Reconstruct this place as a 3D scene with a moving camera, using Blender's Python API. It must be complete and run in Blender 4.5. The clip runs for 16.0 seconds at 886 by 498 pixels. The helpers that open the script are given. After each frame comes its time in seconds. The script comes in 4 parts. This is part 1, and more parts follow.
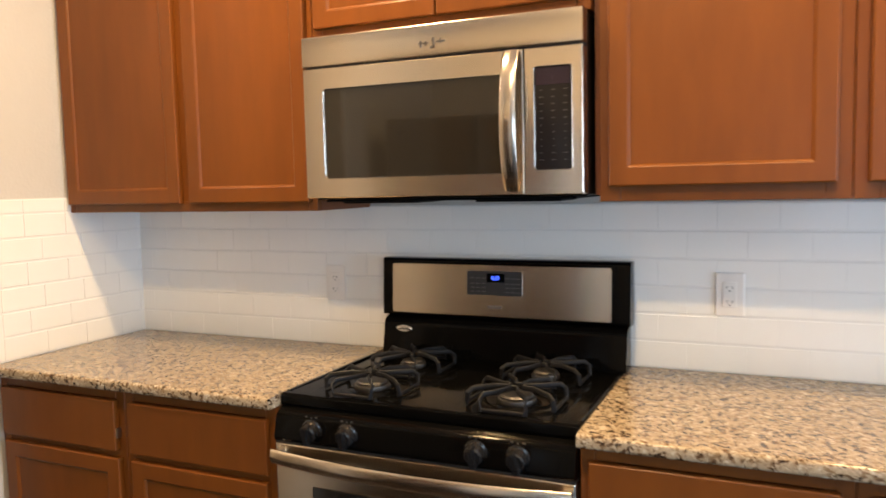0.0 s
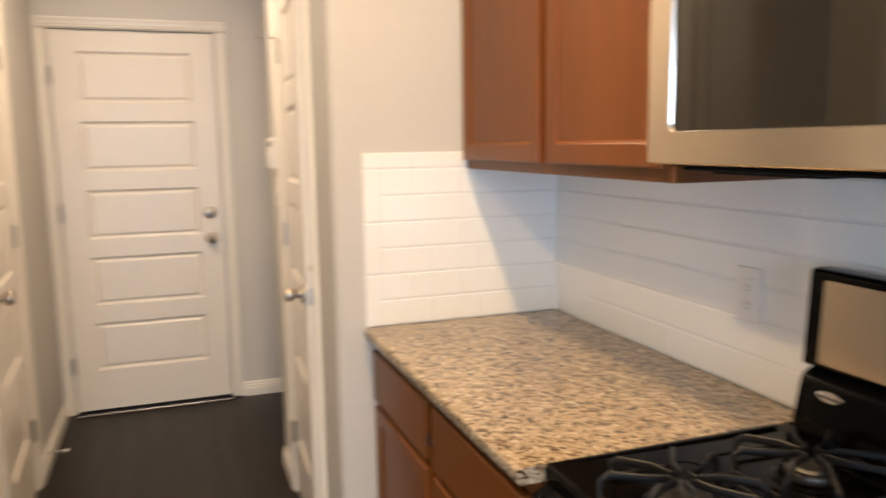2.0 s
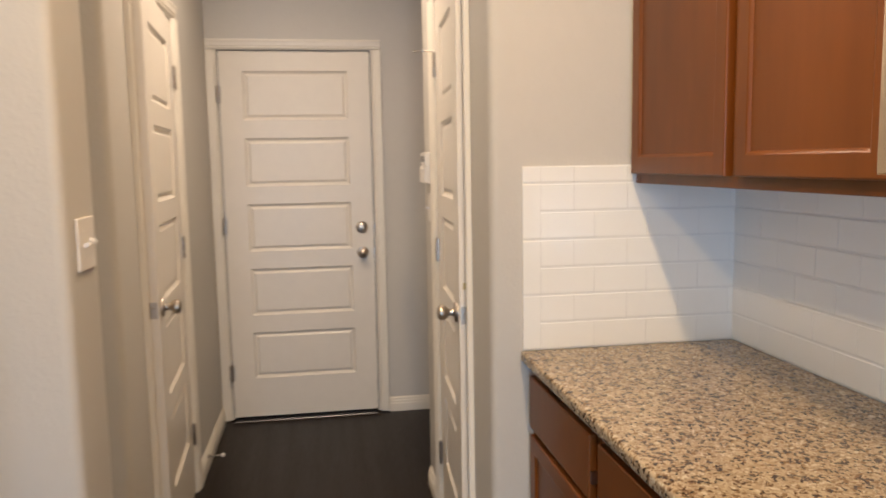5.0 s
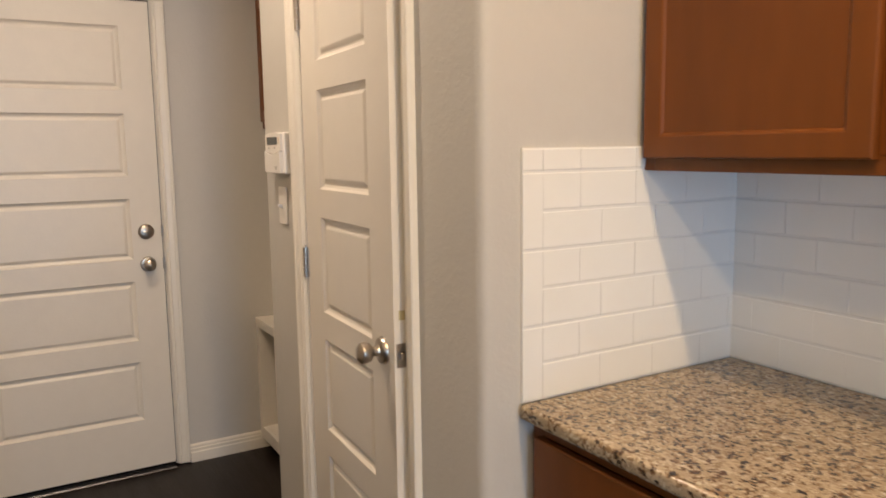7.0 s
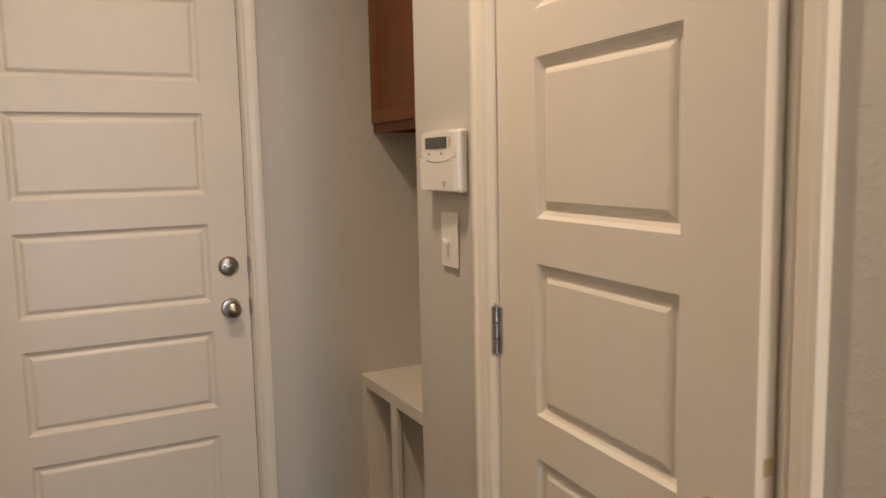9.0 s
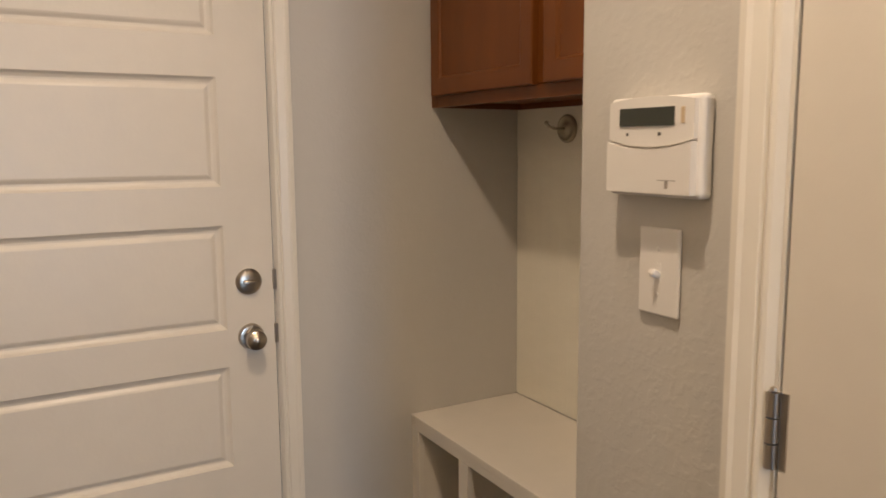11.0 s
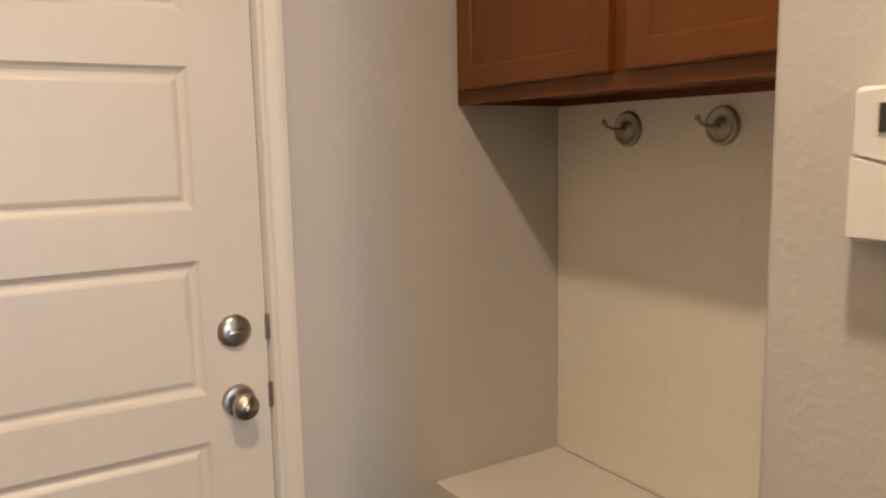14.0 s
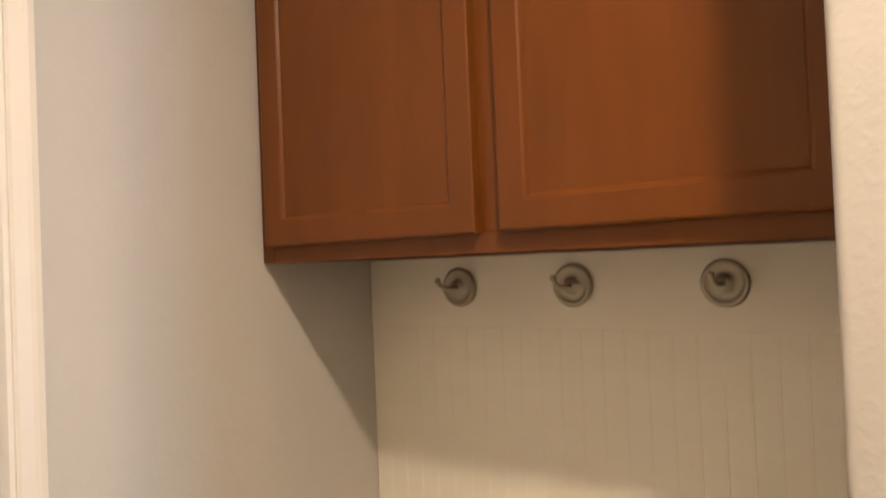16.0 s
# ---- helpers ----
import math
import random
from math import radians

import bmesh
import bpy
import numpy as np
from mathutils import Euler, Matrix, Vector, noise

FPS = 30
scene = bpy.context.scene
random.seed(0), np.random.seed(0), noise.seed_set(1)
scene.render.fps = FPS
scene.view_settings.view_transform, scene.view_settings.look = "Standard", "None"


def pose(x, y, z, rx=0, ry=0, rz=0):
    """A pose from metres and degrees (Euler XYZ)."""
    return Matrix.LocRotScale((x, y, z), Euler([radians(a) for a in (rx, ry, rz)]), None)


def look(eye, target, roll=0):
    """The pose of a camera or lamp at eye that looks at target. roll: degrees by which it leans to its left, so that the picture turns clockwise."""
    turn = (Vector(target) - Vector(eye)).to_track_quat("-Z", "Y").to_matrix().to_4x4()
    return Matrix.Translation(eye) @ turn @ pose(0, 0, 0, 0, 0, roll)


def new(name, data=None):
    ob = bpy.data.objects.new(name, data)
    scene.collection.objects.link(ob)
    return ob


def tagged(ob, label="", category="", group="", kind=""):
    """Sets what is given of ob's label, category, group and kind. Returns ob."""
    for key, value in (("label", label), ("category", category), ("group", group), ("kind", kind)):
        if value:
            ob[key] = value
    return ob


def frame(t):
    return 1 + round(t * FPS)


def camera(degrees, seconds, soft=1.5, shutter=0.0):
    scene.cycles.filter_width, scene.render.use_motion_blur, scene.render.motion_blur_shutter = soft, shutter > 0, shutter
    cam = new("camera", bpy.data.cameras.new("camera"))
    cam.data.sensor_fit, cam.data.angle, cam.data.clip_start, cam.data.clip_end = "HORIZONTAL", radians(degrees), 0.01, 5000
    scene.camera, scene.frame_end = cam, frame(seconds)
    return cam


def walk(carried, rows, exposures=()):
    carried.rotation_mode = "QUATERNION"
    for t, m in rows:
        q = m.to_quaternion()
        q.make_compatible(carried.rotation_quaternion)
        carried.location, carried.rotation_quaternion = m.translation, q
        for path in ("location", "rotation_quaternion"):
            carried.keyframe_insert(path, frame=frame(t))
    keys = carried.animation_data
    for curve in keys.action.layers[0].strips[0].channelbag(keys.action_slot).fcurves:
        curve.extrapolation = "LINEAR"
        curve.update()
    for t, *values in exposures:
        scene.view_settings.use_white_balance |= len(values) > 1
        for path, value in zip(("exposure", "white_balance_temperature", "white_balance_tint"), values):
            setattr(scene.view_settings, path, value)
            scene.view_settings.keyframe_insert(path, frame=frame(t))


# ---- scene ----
cam = camera(60.7, 16.0, 1.7, 0.4)
PATH = [
    (0, (0.046, 0.379, 1.434), (-0.766, 2.198, 1.264), -1.3),
    (0.5, (0.022, 0.641, 1.432), (-1.003, 2.349, 1.249), -1.9),
    (1, (0.074, 0.926, 1.435), (-1.244, 2.416, 1.227), -1.0),
    (1.5, (0.03, 1.181, 1.428), (-1.551, 2.382, 1.189), -0.5),
    (2, (-0.041, 1.372, 1.445), (-1.905, 2.038, 1.166), -0.9),
    (2.5, (-0.037, 1.475, 1.446), (-2.012, 1.366, 1.154), -0.9),
    (3, (0.005, 1.557, 1.452), (-1.901, 1.031, 1.153), -0.3),
    (3.5, (0.055, 1.615, 1.446), (-1.826, 1.002, 1.159), -0.1),
    (4, (0.052, 1.588, 1.441), (-1.886, 1.171, 1.181), -0.2),
    (4.5, (-0.022, 1.465, 1.441), (-2.009, 1.423, 1.219), -0.8),
    (5, (-0.166, 1.352, 1.432), (-2.129, 1.663, 1.205), -1.0),
    (5.2, (-0.267, 1.327, 1.425), (-2.21, 1.743, 1.194), -1.0),
    (7.3, (-1.114, 1.001, 1.419), (-2.81, 2.026, 1.152), -0.8),
    (7.5, (-1.217, 1.045, 1.414), (-2.932, 2.041, 1.156), -0.4),
    (8, (-1.444, 1.06, 1.422), (-3.187, 2.005, 1.161), -1.4),
    (8.5, (-1.695, 1.046, 1.423), (-3.452, 1.97, 1.183), -1.7),
    (9, (-1.877, 1.061, 1.412), (-3.643, 1.97, 1.181), -1.2),
    (9.2, (-1.937, 1.07, 1.42), (-3.711, 1.962, 1.178), -1.4),
    (11.3, (-2.623, 1.053, 1.413), (-4.32, 2.067, 1.114), 0.0),
    (11.5, (-2.647, 1.04, 1.396), (-4.34, 2.036, 1.018), 0.3),
    (12, (-2.651, 0.99, 1.356), (-4.326, 1.926, 0.793), 1.2),
    (12.5, (-2.662, 0.973, 1.34), (-4.334, 1.859, 0.691), 1.5),
    (13, (-2.687, 1.003, 1.368), (-4.38, 1.914, 0.818), 1.5),
    (13.5, (-2.819, 1.08, 1.406), (-4.525, 2.052, 1.023), -0.2),
    (14, (-2.986, 1.155, 1.436), (-4.667, 2.202, 1.156), -1.1),
    (14.5, (-3.145, 1.173, 1.468), (-4.695, 2.426, 1.302), -0.7),
    (15, (-3.268, 1.167, 1.5), (-4.614, 2.646, 1.532), -1.1),
    (15.5, (-3.302, 1.171, 1.539), (-4.529, 2.742, 1.696), -1.9),
    (16, (-3.329, 1.176, 1.507), (-4.523, 2.78, 1.543), -2.3),
]
EXPOSURES = [(0.0, 0.21, 7000, 10), (1.0, 0.22, 6750, 10), (1.5, 0.22, 6700, 10), (2.5, -0.1, 6600, 10), (3.5, -0.13, 6500, 10), (5.0, -0.27, 6400, 10),
             (7.5, -0.32, 6450, 10), (8.0, -0.44, 6550, 10), (8.5, -0.53, 6600, 10), (9.2, -0.46, 6600, 10), (11.3, -0.33, 6500, 10), (11.6, -0.28, 6500, 10),
             (12.5, -0.03, 6450, 10), (13.0, -0.09, 6500, 10), (13.5, -0.13, 6550, 10), (14.5, -0.05, 6500, 10), (16.0, 0.42, 6500, 10)]
walk(cam, [(t, look(eye, target, roll)) for t, eye, target, roll in PATH], EXPOSURES)


# ---- light ----
CEIL = 2.74
LAMP = (1.0, 0.775, 0.575)
DAY = (0.44, 0.67, 1.0)
world = bpy.data.worlds.new("sky")
scene.world = world
world.use_nodes = True
sky = world.node_tree.nodes.new("ShaderNodeTexSky")
sky.sky_type, sky.sun_disc = "NISHITA", False
sky.sun_elevation, sky.sun_rotation = radians(48), radians(150)
world.node_tree.links.new(sky.outputs[0], world.node_tree.nodes["Background"].inputs[0])
world.node_tree.nodes["Background"].inputs[1].default_value = 0.1


def lamp(name, m, watts, colour, w, h=None, spread=180):
    data = bpy.data.lights.new(name, "AREA")
    data.energy, data.color, data.size, data.spread = watts, colour, w, radians(spread)
    data.shape = "RECTANGLE" if h else "DISK"
    if h:
        data.size_y = h
    ob = new(name, data)
    ob.matrix_world = m
    return ob


WARM = (1.0, 0.69, 0.365)
# The cans at (0.35, 1.69) and (1.6, -0.6) are added fill.
CANS = [(-1.2, 1.69, 28, WARM, 176), (0.35, 1.69, 28, WARM, 176), (-0.45, 0.83, 32, WARM, 176), (1.6, -0.6, 18, WARM, 176), (-3.11, 1.265, 24.5, LAMP, 168)]
for cx, cy, watts, tint, cone in CANS:
    lamp("can_lamp", pose(cx, cy, CEIL - 0.012), watts, tint, 0.11, None, cone)
lamp("window_daylight", look((0.65, -3.46, 1.5), (0.65, 0, 1.5)), 9, DAY, 0.55, 1.1)
lamp("window_daylight", look((2.65, -3.46, 1.1), (2.65, 0, 1.1)), 78, DAY, 1.4, 1.9)
lamp("window_daylight", look((3.66, 0.97, 1.1), (0, 0.97, 1.0)), 112, (0.53, 0.72, 1.0), 1.2, 1.9)
# Added lamp with no known window behind it, lifts the passage's far wall.
lamp("window_daylight", look((-1.42, -1.46, 1.35), (-1.42, 0, 1.3)), 18, DAY, 0.9, 1.6)


# ---- materials ----
def material(name, colour, rough=0.5, metal=0.0, spec=None, grain=None, scale=40.0, amount=0.15, bump=0.0, bump_scale=60.0,
             stretch=(1, 1, 1), coarse=2.5, rough_var=0.0, coat=0.0):
    """Base colour varied at two scales, with fine relief."""
    m = bpy.data.materials.new(name)
    m.use_nodes = True
    nt = m.node_tree
    b = nt.nodes["Principled BSDF"]
    b.inputs["Roughness"].default_value, b.inputs["Metallic"].default_value = rough, metal
    b.inputs["Coat Weight"].default_value = coat
    b.inputs["Coat Roughness"].default_value = 0.12
    if spec is not None:
        b.inputs["Specular IOR Level"].default_value = spec
    tc, mp = nt.nodes.new("ShaderNodeTexCoord"), nt.nodes.new("ShaderNodeMapping")
    mp.inputs["Scale"].default_value = stretch
    geo = nt.nodes.new("ShaderNodeNewGeometry")
    nt.links.new(geo.outputs["Position"], mp.inputs[0])
    fine, big = nt.nodes.new("ShaderNodeTexNoise"), nt.nodes.new("ShaderNodeTexNoise")
    fine.inputs["Scale"].default_value, big.inputs["Scale"].default_value = scale, coarse
    fine.inputs["Detail"].default_value, big.inputs["Detail"].default_value = 6, 3
    nt.links.new(mp.outputs[0], fine.inputs[0])
    nt.links.new(mp.outputs[0], big.inputs[0])
    add = nt.nodes.new("ShaderNodeMath")
    add.operation = "ADD"
    nt.links.new(fine.outputs[0], add.inputs[0])
    nt.links.new(big.outputs[0], add.inputs[1])
    ramp = nt.nodes.new("ShaderNodeValToRGB")
    g = grain or tuple(c * 0.72 for c in colour)
    lo = tuple(c + (d - c) * amount * 2 for c, d in zip(colour, g))
    ramp.color_ramp.elements[0].position, ramp.color_ramp.elements[1].position = 0.35, 0.65
    ramp.color_ramp.elements[0].color, ramp.color_ramp.elements[1].color = (*lo, 1), (*colour, 1)
    half = nt.nodes.new("ShaderNodeMath")
    half.operation = "MULTIPLY"
    half.inputs[1].default_value = 0.5
    nt.links.new(add.outputs[0], half.inputs[0])
    nt.links.new(half.outputs[0], ramp.inputs[0])
    nt.links.new(ramp.outputs[0], b.inputs["Base Color"])
    if rough_var:
        mr = nt.nodes.new("ShaderNodeMapRange")
        mr.inputs["From Min"].default_value, mr.inputs["From Max"].default_value = 0.3, 0.7
        mr.inputs["To Min"].default_value, mr.inputs["To Max"].default_value = rough - rough_var, rough + rough_var
        nt.links.new(half.outputs[0], mr.inputs[0])
        nt.links.new(mr.outputs[0], b.inputs["Roughness"])
    if bump:
        bn, bp = nt.nodes.new("ShaderNodeTexNoise"), nt.nodes.new("ShaderNodeBump")
        bn.inputs["Scale"].default_value, bn.inputs["Detail"].default_value = bump_scale, 3
        bp.inputs["Strength"].default_value, bp.inputs["Distance"].default_value = bump, 0.01
        nt.links.new(mp.outputs[0], bn.inputs[0])
        nt.links.new(bn.outputs[0], bp.inputs["Height"])
        nt.links.new(bp.outputs[0], b.inputs["Normal"])
    return m


def wall_paint(name, colour):
    """Painted drywall with a hand-trowelled knockdown texture: flattened splats with crisp rims."""
    m = material(name, colour, 0.62, amount=0.05, scale=30, coarse=1.3)
    nt = m.node_tree
    b = nt.nodes["Principled BSDF"]
    geo = nt.nodes.new("ShaderNodeNewGeometry")
    n1, n2 = nt.nodes.new("ShaderNodeTexNoise"), nt.nodes.new("ShaderNodeTexNoise")
    n1.inputs["Scale"].default_value, n1.inputs["Detail"].default_value, n1.inputs["Distortion"].default_value = 80, 3, 0.3
    n2.inputs["Scale"].default_value = 210
    flat = nt.nodes.new("ShaderNodeMapRange")
    flat.interpolation_type = "SMOOTHSTEP"
    flat.inputs["From Min"].default_value, flat.inputs["From Max"].default_value = 0.40, 0.70
    mix = nt.nodes.new("ShaderNodeMath")
    mix.operation = "MULTIPLY_ADD"
    mix.inputs[1].default_value = 0.25
    for n in (n1, n2):
        nt.links.new(geo.outputs["Position"], n.inputs[0])
    nt.links.new(n1.outputs[0], flat.inputs[0])
    nt.links.new(n2.outputs[0], mix.inputs[0])
    nt.links.new(flat.outputs[0], mix.inputs[2])
    bp = nt.nodes.new("ShaderNodeBump")
    bp.inputs["Strength"].default_value, bp.inputs["Distance"].default_value = 0.25, 0.0011
    nt.links.new(mix.outputs[0], bp.inputs["Height"])
    nt.links.new(bp.outputs[0], b.inputs["Normal"])
    return m


def granite(name):
    """Polished beige granite with brown and dark flecks."""
    m = bpy.data.materials.new(name)
    m.use_nodes = True
    nt = m.node_tree
    b = nt.nodes["Principled BSDF"]
    b.inputs["Roughness"].default_value = 0.16
    geo = nt.nodes.new("ShaderNodeNewGeometry")
    warp = nt.nodes.new("ShaderNodeTexNoise")
    warp.inputs["Scale"].default_value, warp.inputs["Detail"].default_value = 60, 3
    mixv = nt.nodes.new("ShaderNodeMix")
    mixv.data_type = "VECTOR"
    mixv.inputs["Factor"].default_value = 0.018
    nt.links.new(geo.outputs["Position"], mixv.inputs[4])
    nt.links.new(geo.outputs["Position"], warp.inputs[0])
    nt.links.new(warp.outputs["Color"], mixv.inputs[5])
    cell = nt.nodes.new("ShaderNodeTexVoronoi")
    cell.inputs["Scale"].default_value = 165
    nt.links.new(mixv.outputs[1], cell.inputs[0])
    patch = nt.nodes.new("ShaderNodeTexNoise")
    patch.inputs["Scale"].default_value, patch.inputs["Detail"].default_value = 42, 2
    nt.links.new(mixv.outputs[1], patch.inputs[0])
    sep = nt.nodes.new("ShaderNodeSeparateColor")
    nt.links.new(cell.outputs["Color"], sep.inputs[0])
    blend = nt.nodes.new("ShaderNodeMath")
    blend.operation = "MULTIPLY_ADD"
    blend.inputs[1].default_value = 0.55
    nt.links.new(sep.outputs[0], blend.inputs[0])
    scaled = nt.nodes.new("ShaderNodeMath")
    scaled.operation = "MULTIPLY"
    scaled.inputs[1].default_value = 0.75
    nt.links.new(patch.outputs[0], scaled.inputs[0])
    nt.links.new(scaled.outputs[0], blend.inputs[2])
    ramp = nt.nodes.new("ShaderNodeValToRGB")
    ramp.color_ramp.interpolation = "CONSTANT"
    stops = [(p, (0.87 * c[0], 0.835 * c[1], 0.785 * c[2])) for p, c in [(0.0, (0.030, 0.018, 0.012)), (0.39, (0.105, 0.063, 0.036)), (0.47, (0.23, 0.162, 0.10)), (0.55, (0.37, 0.305, 0.222)),
             (0.74, (0.46, 0.39, 0.295)), (0.86, (0.30, 0.24, 0.175)), (0.92, (0.56, 0.51, 0.42))]]
    els = ramp.color_ramp.elements
    els[0].color, els[1].position, els[1].color = (*stops[0][1], 1), stops[1][0], (*stops[1][1], 1)
    for p, c in stops[2:]:
        els.new(p).color = (*c, 1)
    nt.links.new(blend.outputs[0], ramp.inputs[0])
    nt.links.new(ramp.outputs[0], b.inputs["Base Color"])
    return m


def plain(name, colour, rough=0.4, metal=0.0, emit=0.0):
    m = bpy.data.materials.new(name)
    m.use_nodes = True
    b = m.node_tree.nodes["Principled BSDF"]
    b.inputs["Base Color"].default_value = (*colour, 1)
    b.inputs["Roughness"].default_value, b.inputs["Metallic"].default_value = rough, metal
    if emit:
        b.inputs["Emission Color"].default_value, b.inputs["Emission Strength"].default_value = (*colour, 1), emit
    return m


def tile_glaze(name):
    """Glossy white glaze, each tile a shade and a gloss of its own."""
    m = material(name, (0.815, 0.81, 0.775), 0.14, amount=0.04, scale=8, bump=0.02, bump_scale=14)
    nt = m.node_tree
    info = nt.nodes.new("ShaderNodeObjectInfo")
    mr = nt.nodes.new("ShaderNodeMapRange")
    mr.inputs["To Min"].default_value, mr.inputs["To Max"].default_value = 0.10, 0.2
    nt.links.new(info.outputs["Random"], mr.inputs[0])
    nt.links.new(mr.outputs[0], nt.nodes["Principled BSDF"].inputs["Roughness"])
    return m


M_WALL = wall_paint("wall_paint_greige", (0.545, 0.525, 0.485))
M_CEIL = material("ceiling_paint", (0.78, 0.76, 0.72), 0.8, amount=0.05, bump=0.2, bump_scale=90)
M_TRIM = material("trim_enamel", (0.76, 0.715, 0.63), 0.34, amount=0.06, scale=25, bump=0.015, bump_scale=50)
M_DOOR = material("door_enamel", (0.735, 0.685, 0.605), 0.36, amount=0.07, scale=20, bump=0.03, bump_scale=90, rough_var=0.05)
M_BENCH = material("bench_enamel", (0.76, 0.71, 0.625), 0.38, amount=0.07, scale=16, bump=0.03, bump_scale=40, stretch=(1, 1, 3))
# Yellower than the bench paint, and lightened to replace bounce under the cabinet.
M_BEAD_LIFTED = material("panelling_enamel_lifted", (0.87, 0.83, 0.71), 0.38, amount=0.07, scale=16, bump=0.03, bump_scale=40, stretch=(1, 1, 3))
M_FLOOR = material("dark_wood_floor", (0.012, 0.0075, 0.0055), 0.36, spec=0.22, grain=(0.011, 0.007, 0.0056), amount=0.5, scale=22, stretch=(0.5, 6, 1),
                   bump=0.06, bump_scale=30, rough_var=0.08)
M_CHERRY = material("cherry_stain", (0.180, 0.0545, 0.0088), 0.36, spec=0.30, grain=(0.112, 0.033, 0.0055), amount=0.34, scale=7, stretch=(3, 3, 0.6), coarse=1.1)
M_CHERRY_IN = material("cherry_side", (0.165, 0.050, 0.014), 0.4, spec=0.38, grain=(0.13, 0.036, 0.009), amount=0.42, scale=7, stretch=(3, 3, 0.6))
M_GRANITE = granite("speckled_granite")
M_TILE = tile_glaze("white_glaze")
M_GROUT = material("grout", (0.74, 0.74, 0.715), 0.85, amount=0.1, scale=120)
M_STEEL = material("brushed_steel", (0.68, 0.60, 0.50), 0.20, 1.0, amount=0.03, scale=50, stretch=(0.4, 0.4, 10), coarse=1.0)
M_FRIDGE = material("fridge_steel", (0.34, 0.315, 0.29), 0.22, 1.0, amount=0.03, scale=50, stretch=(0.4, 0.4, 10), coarse=1.0)
M_HANDLE = material("fridge_handle_steel", (0.36, 0.335, 0.31), 0.17, 1.0, amount=0.05, scale=60, stretch=(1, 1, 0.3))
M_KNOB = material("glossy_black_knob", (0.012, 0.012, 0.013), 0.24, amount=0.2, scale=60)
M_LEGEND = plain("pale_print", (0.035, 0.035, 0.040), 0.5)
M_SIDE = material("grey_painted_steel", (0.46, 0.46, 0.46), 0.32, 0.9, amount=0.05, scale=60)
M_NICKEL = material("satin_nickel", (0.48, 0.43, 0.37), 0.28, 1.0, amount=0.1, scale=90)
M_CHROME = plain("bright_edge", (0.62, 0.60, 0.57), 0.24, 1.0)
M_BLACK = material("black_enamel", (0.0022, 0.0021, 0.002), 0.10, amount=0.2, scale=30, spec=0.10)
M_BLACKM = material("black_plastic", (0.004, 0.0038, 0.0036), 0.40, spec=0.08, amount=0.2, scale=80)
M_IRON = material("cast_iron", (0.008, 0.008, 0.009), 0.46, spec=0.25, amount=0.3, scale=120, bump=0.15, bump_scale=180)
M_BURNER = material("burner_alloy", (0.11, 0.105, 0.10), 0.42, 0.9, amount=0.3, scale=60)
M_DGLASS = material("dark_oven_glass", (0.016, 0.014, 0.011), 0.05, amount=0.1, spec=0.6)
M_PLASTIC = material("white_plastic", (0.75, 0.72, 0.675), 0.36, amount=0.04, scale=30)
M_LCD = plain("lcd_grey", (0.045, 0.050, 0.042), 0.2)
M_BLUE = plain("blue_digits", (0.04, 0.10, 1.0), 0.4, 0, 4.0)
M_RED = plain("red_digits", (1.0, 0.08, 0.08), 0.4, 0, 4.0)
M_VIOLET = plain("violet_display", (0.010, 0.004, 0.014), 0.15)
M_INK = plain("grey_print", (0.055, 0.054, 0.055), 0.5)
M_AMBER = plain("amber_lens", (0.55, 0.42, 0.27), 0.3)
M_KEYS = material("keypad_glass", (0.010, 0.009, 0.010), 0.14, amount=0.1, scale=30, spec=0.25)
M_GREYP = material("grey_plastic", (0.045, 0.040, 0.034), 0.35, amount=0.15, scale=40)
M_HOOK = material("aged_nickel", (0.46, 0.42, 0.33), 0.50, 1.0, amount=0.2, scale=60)
M_CLOCK = material("clock_grey", (0.042, 0.04, 0.038), 0.38, amount=0.1, scale=60, spec=0.3)
M_SILL = plain("dark_sill_metal", (0.10, 0.10, 0.11), 0.35, 0.9)
M_FAINT = plain("faint_print", (0.30, 0.27, 0.24), 0.5)
M_INK2 = plain("dark_print", (0.09, 0.08, 0.075), 0.4)
# Near-black standing in for the shade inside gaps, slots and the toe space.
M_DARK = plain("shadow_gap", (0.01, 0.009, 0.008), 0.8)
M_LENS = plain("lamp_diffuser", LAMP, 0.5, 0, 3.0)
M_STAIN = material("yellow_smudge", (0.52, 0.43, 0.22), 0.5, amount=0.3, scale=80)
M_RUBBER = plain("white_rubber", (0.7, 0.68, 0.64), 0.6)

# ---- mesh tools ----
ORIGIN = {}


def thing(name, at, label="", category="", group="", kind=""):
    ob = new(name)
    ob.empty_display_size = 0.1
    ob.location = at
    ORIGIN[ob.name] = Vector(at)
    return tagged(ob, label, category, group, kind)


def part(name, bm, mat, parent=None, label="", smooth=False):
    """Links a bmesh built in world metres as one mesh under a thing or a part."""
    off = ORIGIN.get(parent.name, Vector()) if parent else Vector()
    if parent:
        bmesh.ops.translate(bm, verts=bm.verts, vec=-off)
    me = bpy.data.meshes.new(name)
    bm.to_mesh(me)
    bm.free()
    me.materials.append(mat)
    if smooth:
        me.polygons.foreach_set("use_smooth", [True] * len(me.polygons))
        me.set_sharp_from_angle(angle=radians(38))
    ob = new(name, me)
    if parent:
        ob.parent = parent
    ORIGIN[ob.name] = off
    return tagged(ob, label)


def structure(name, bm, mat, label, category):
    ob = part(name, bm, mat)
    return tagged(ob, label, category, "", "structure")


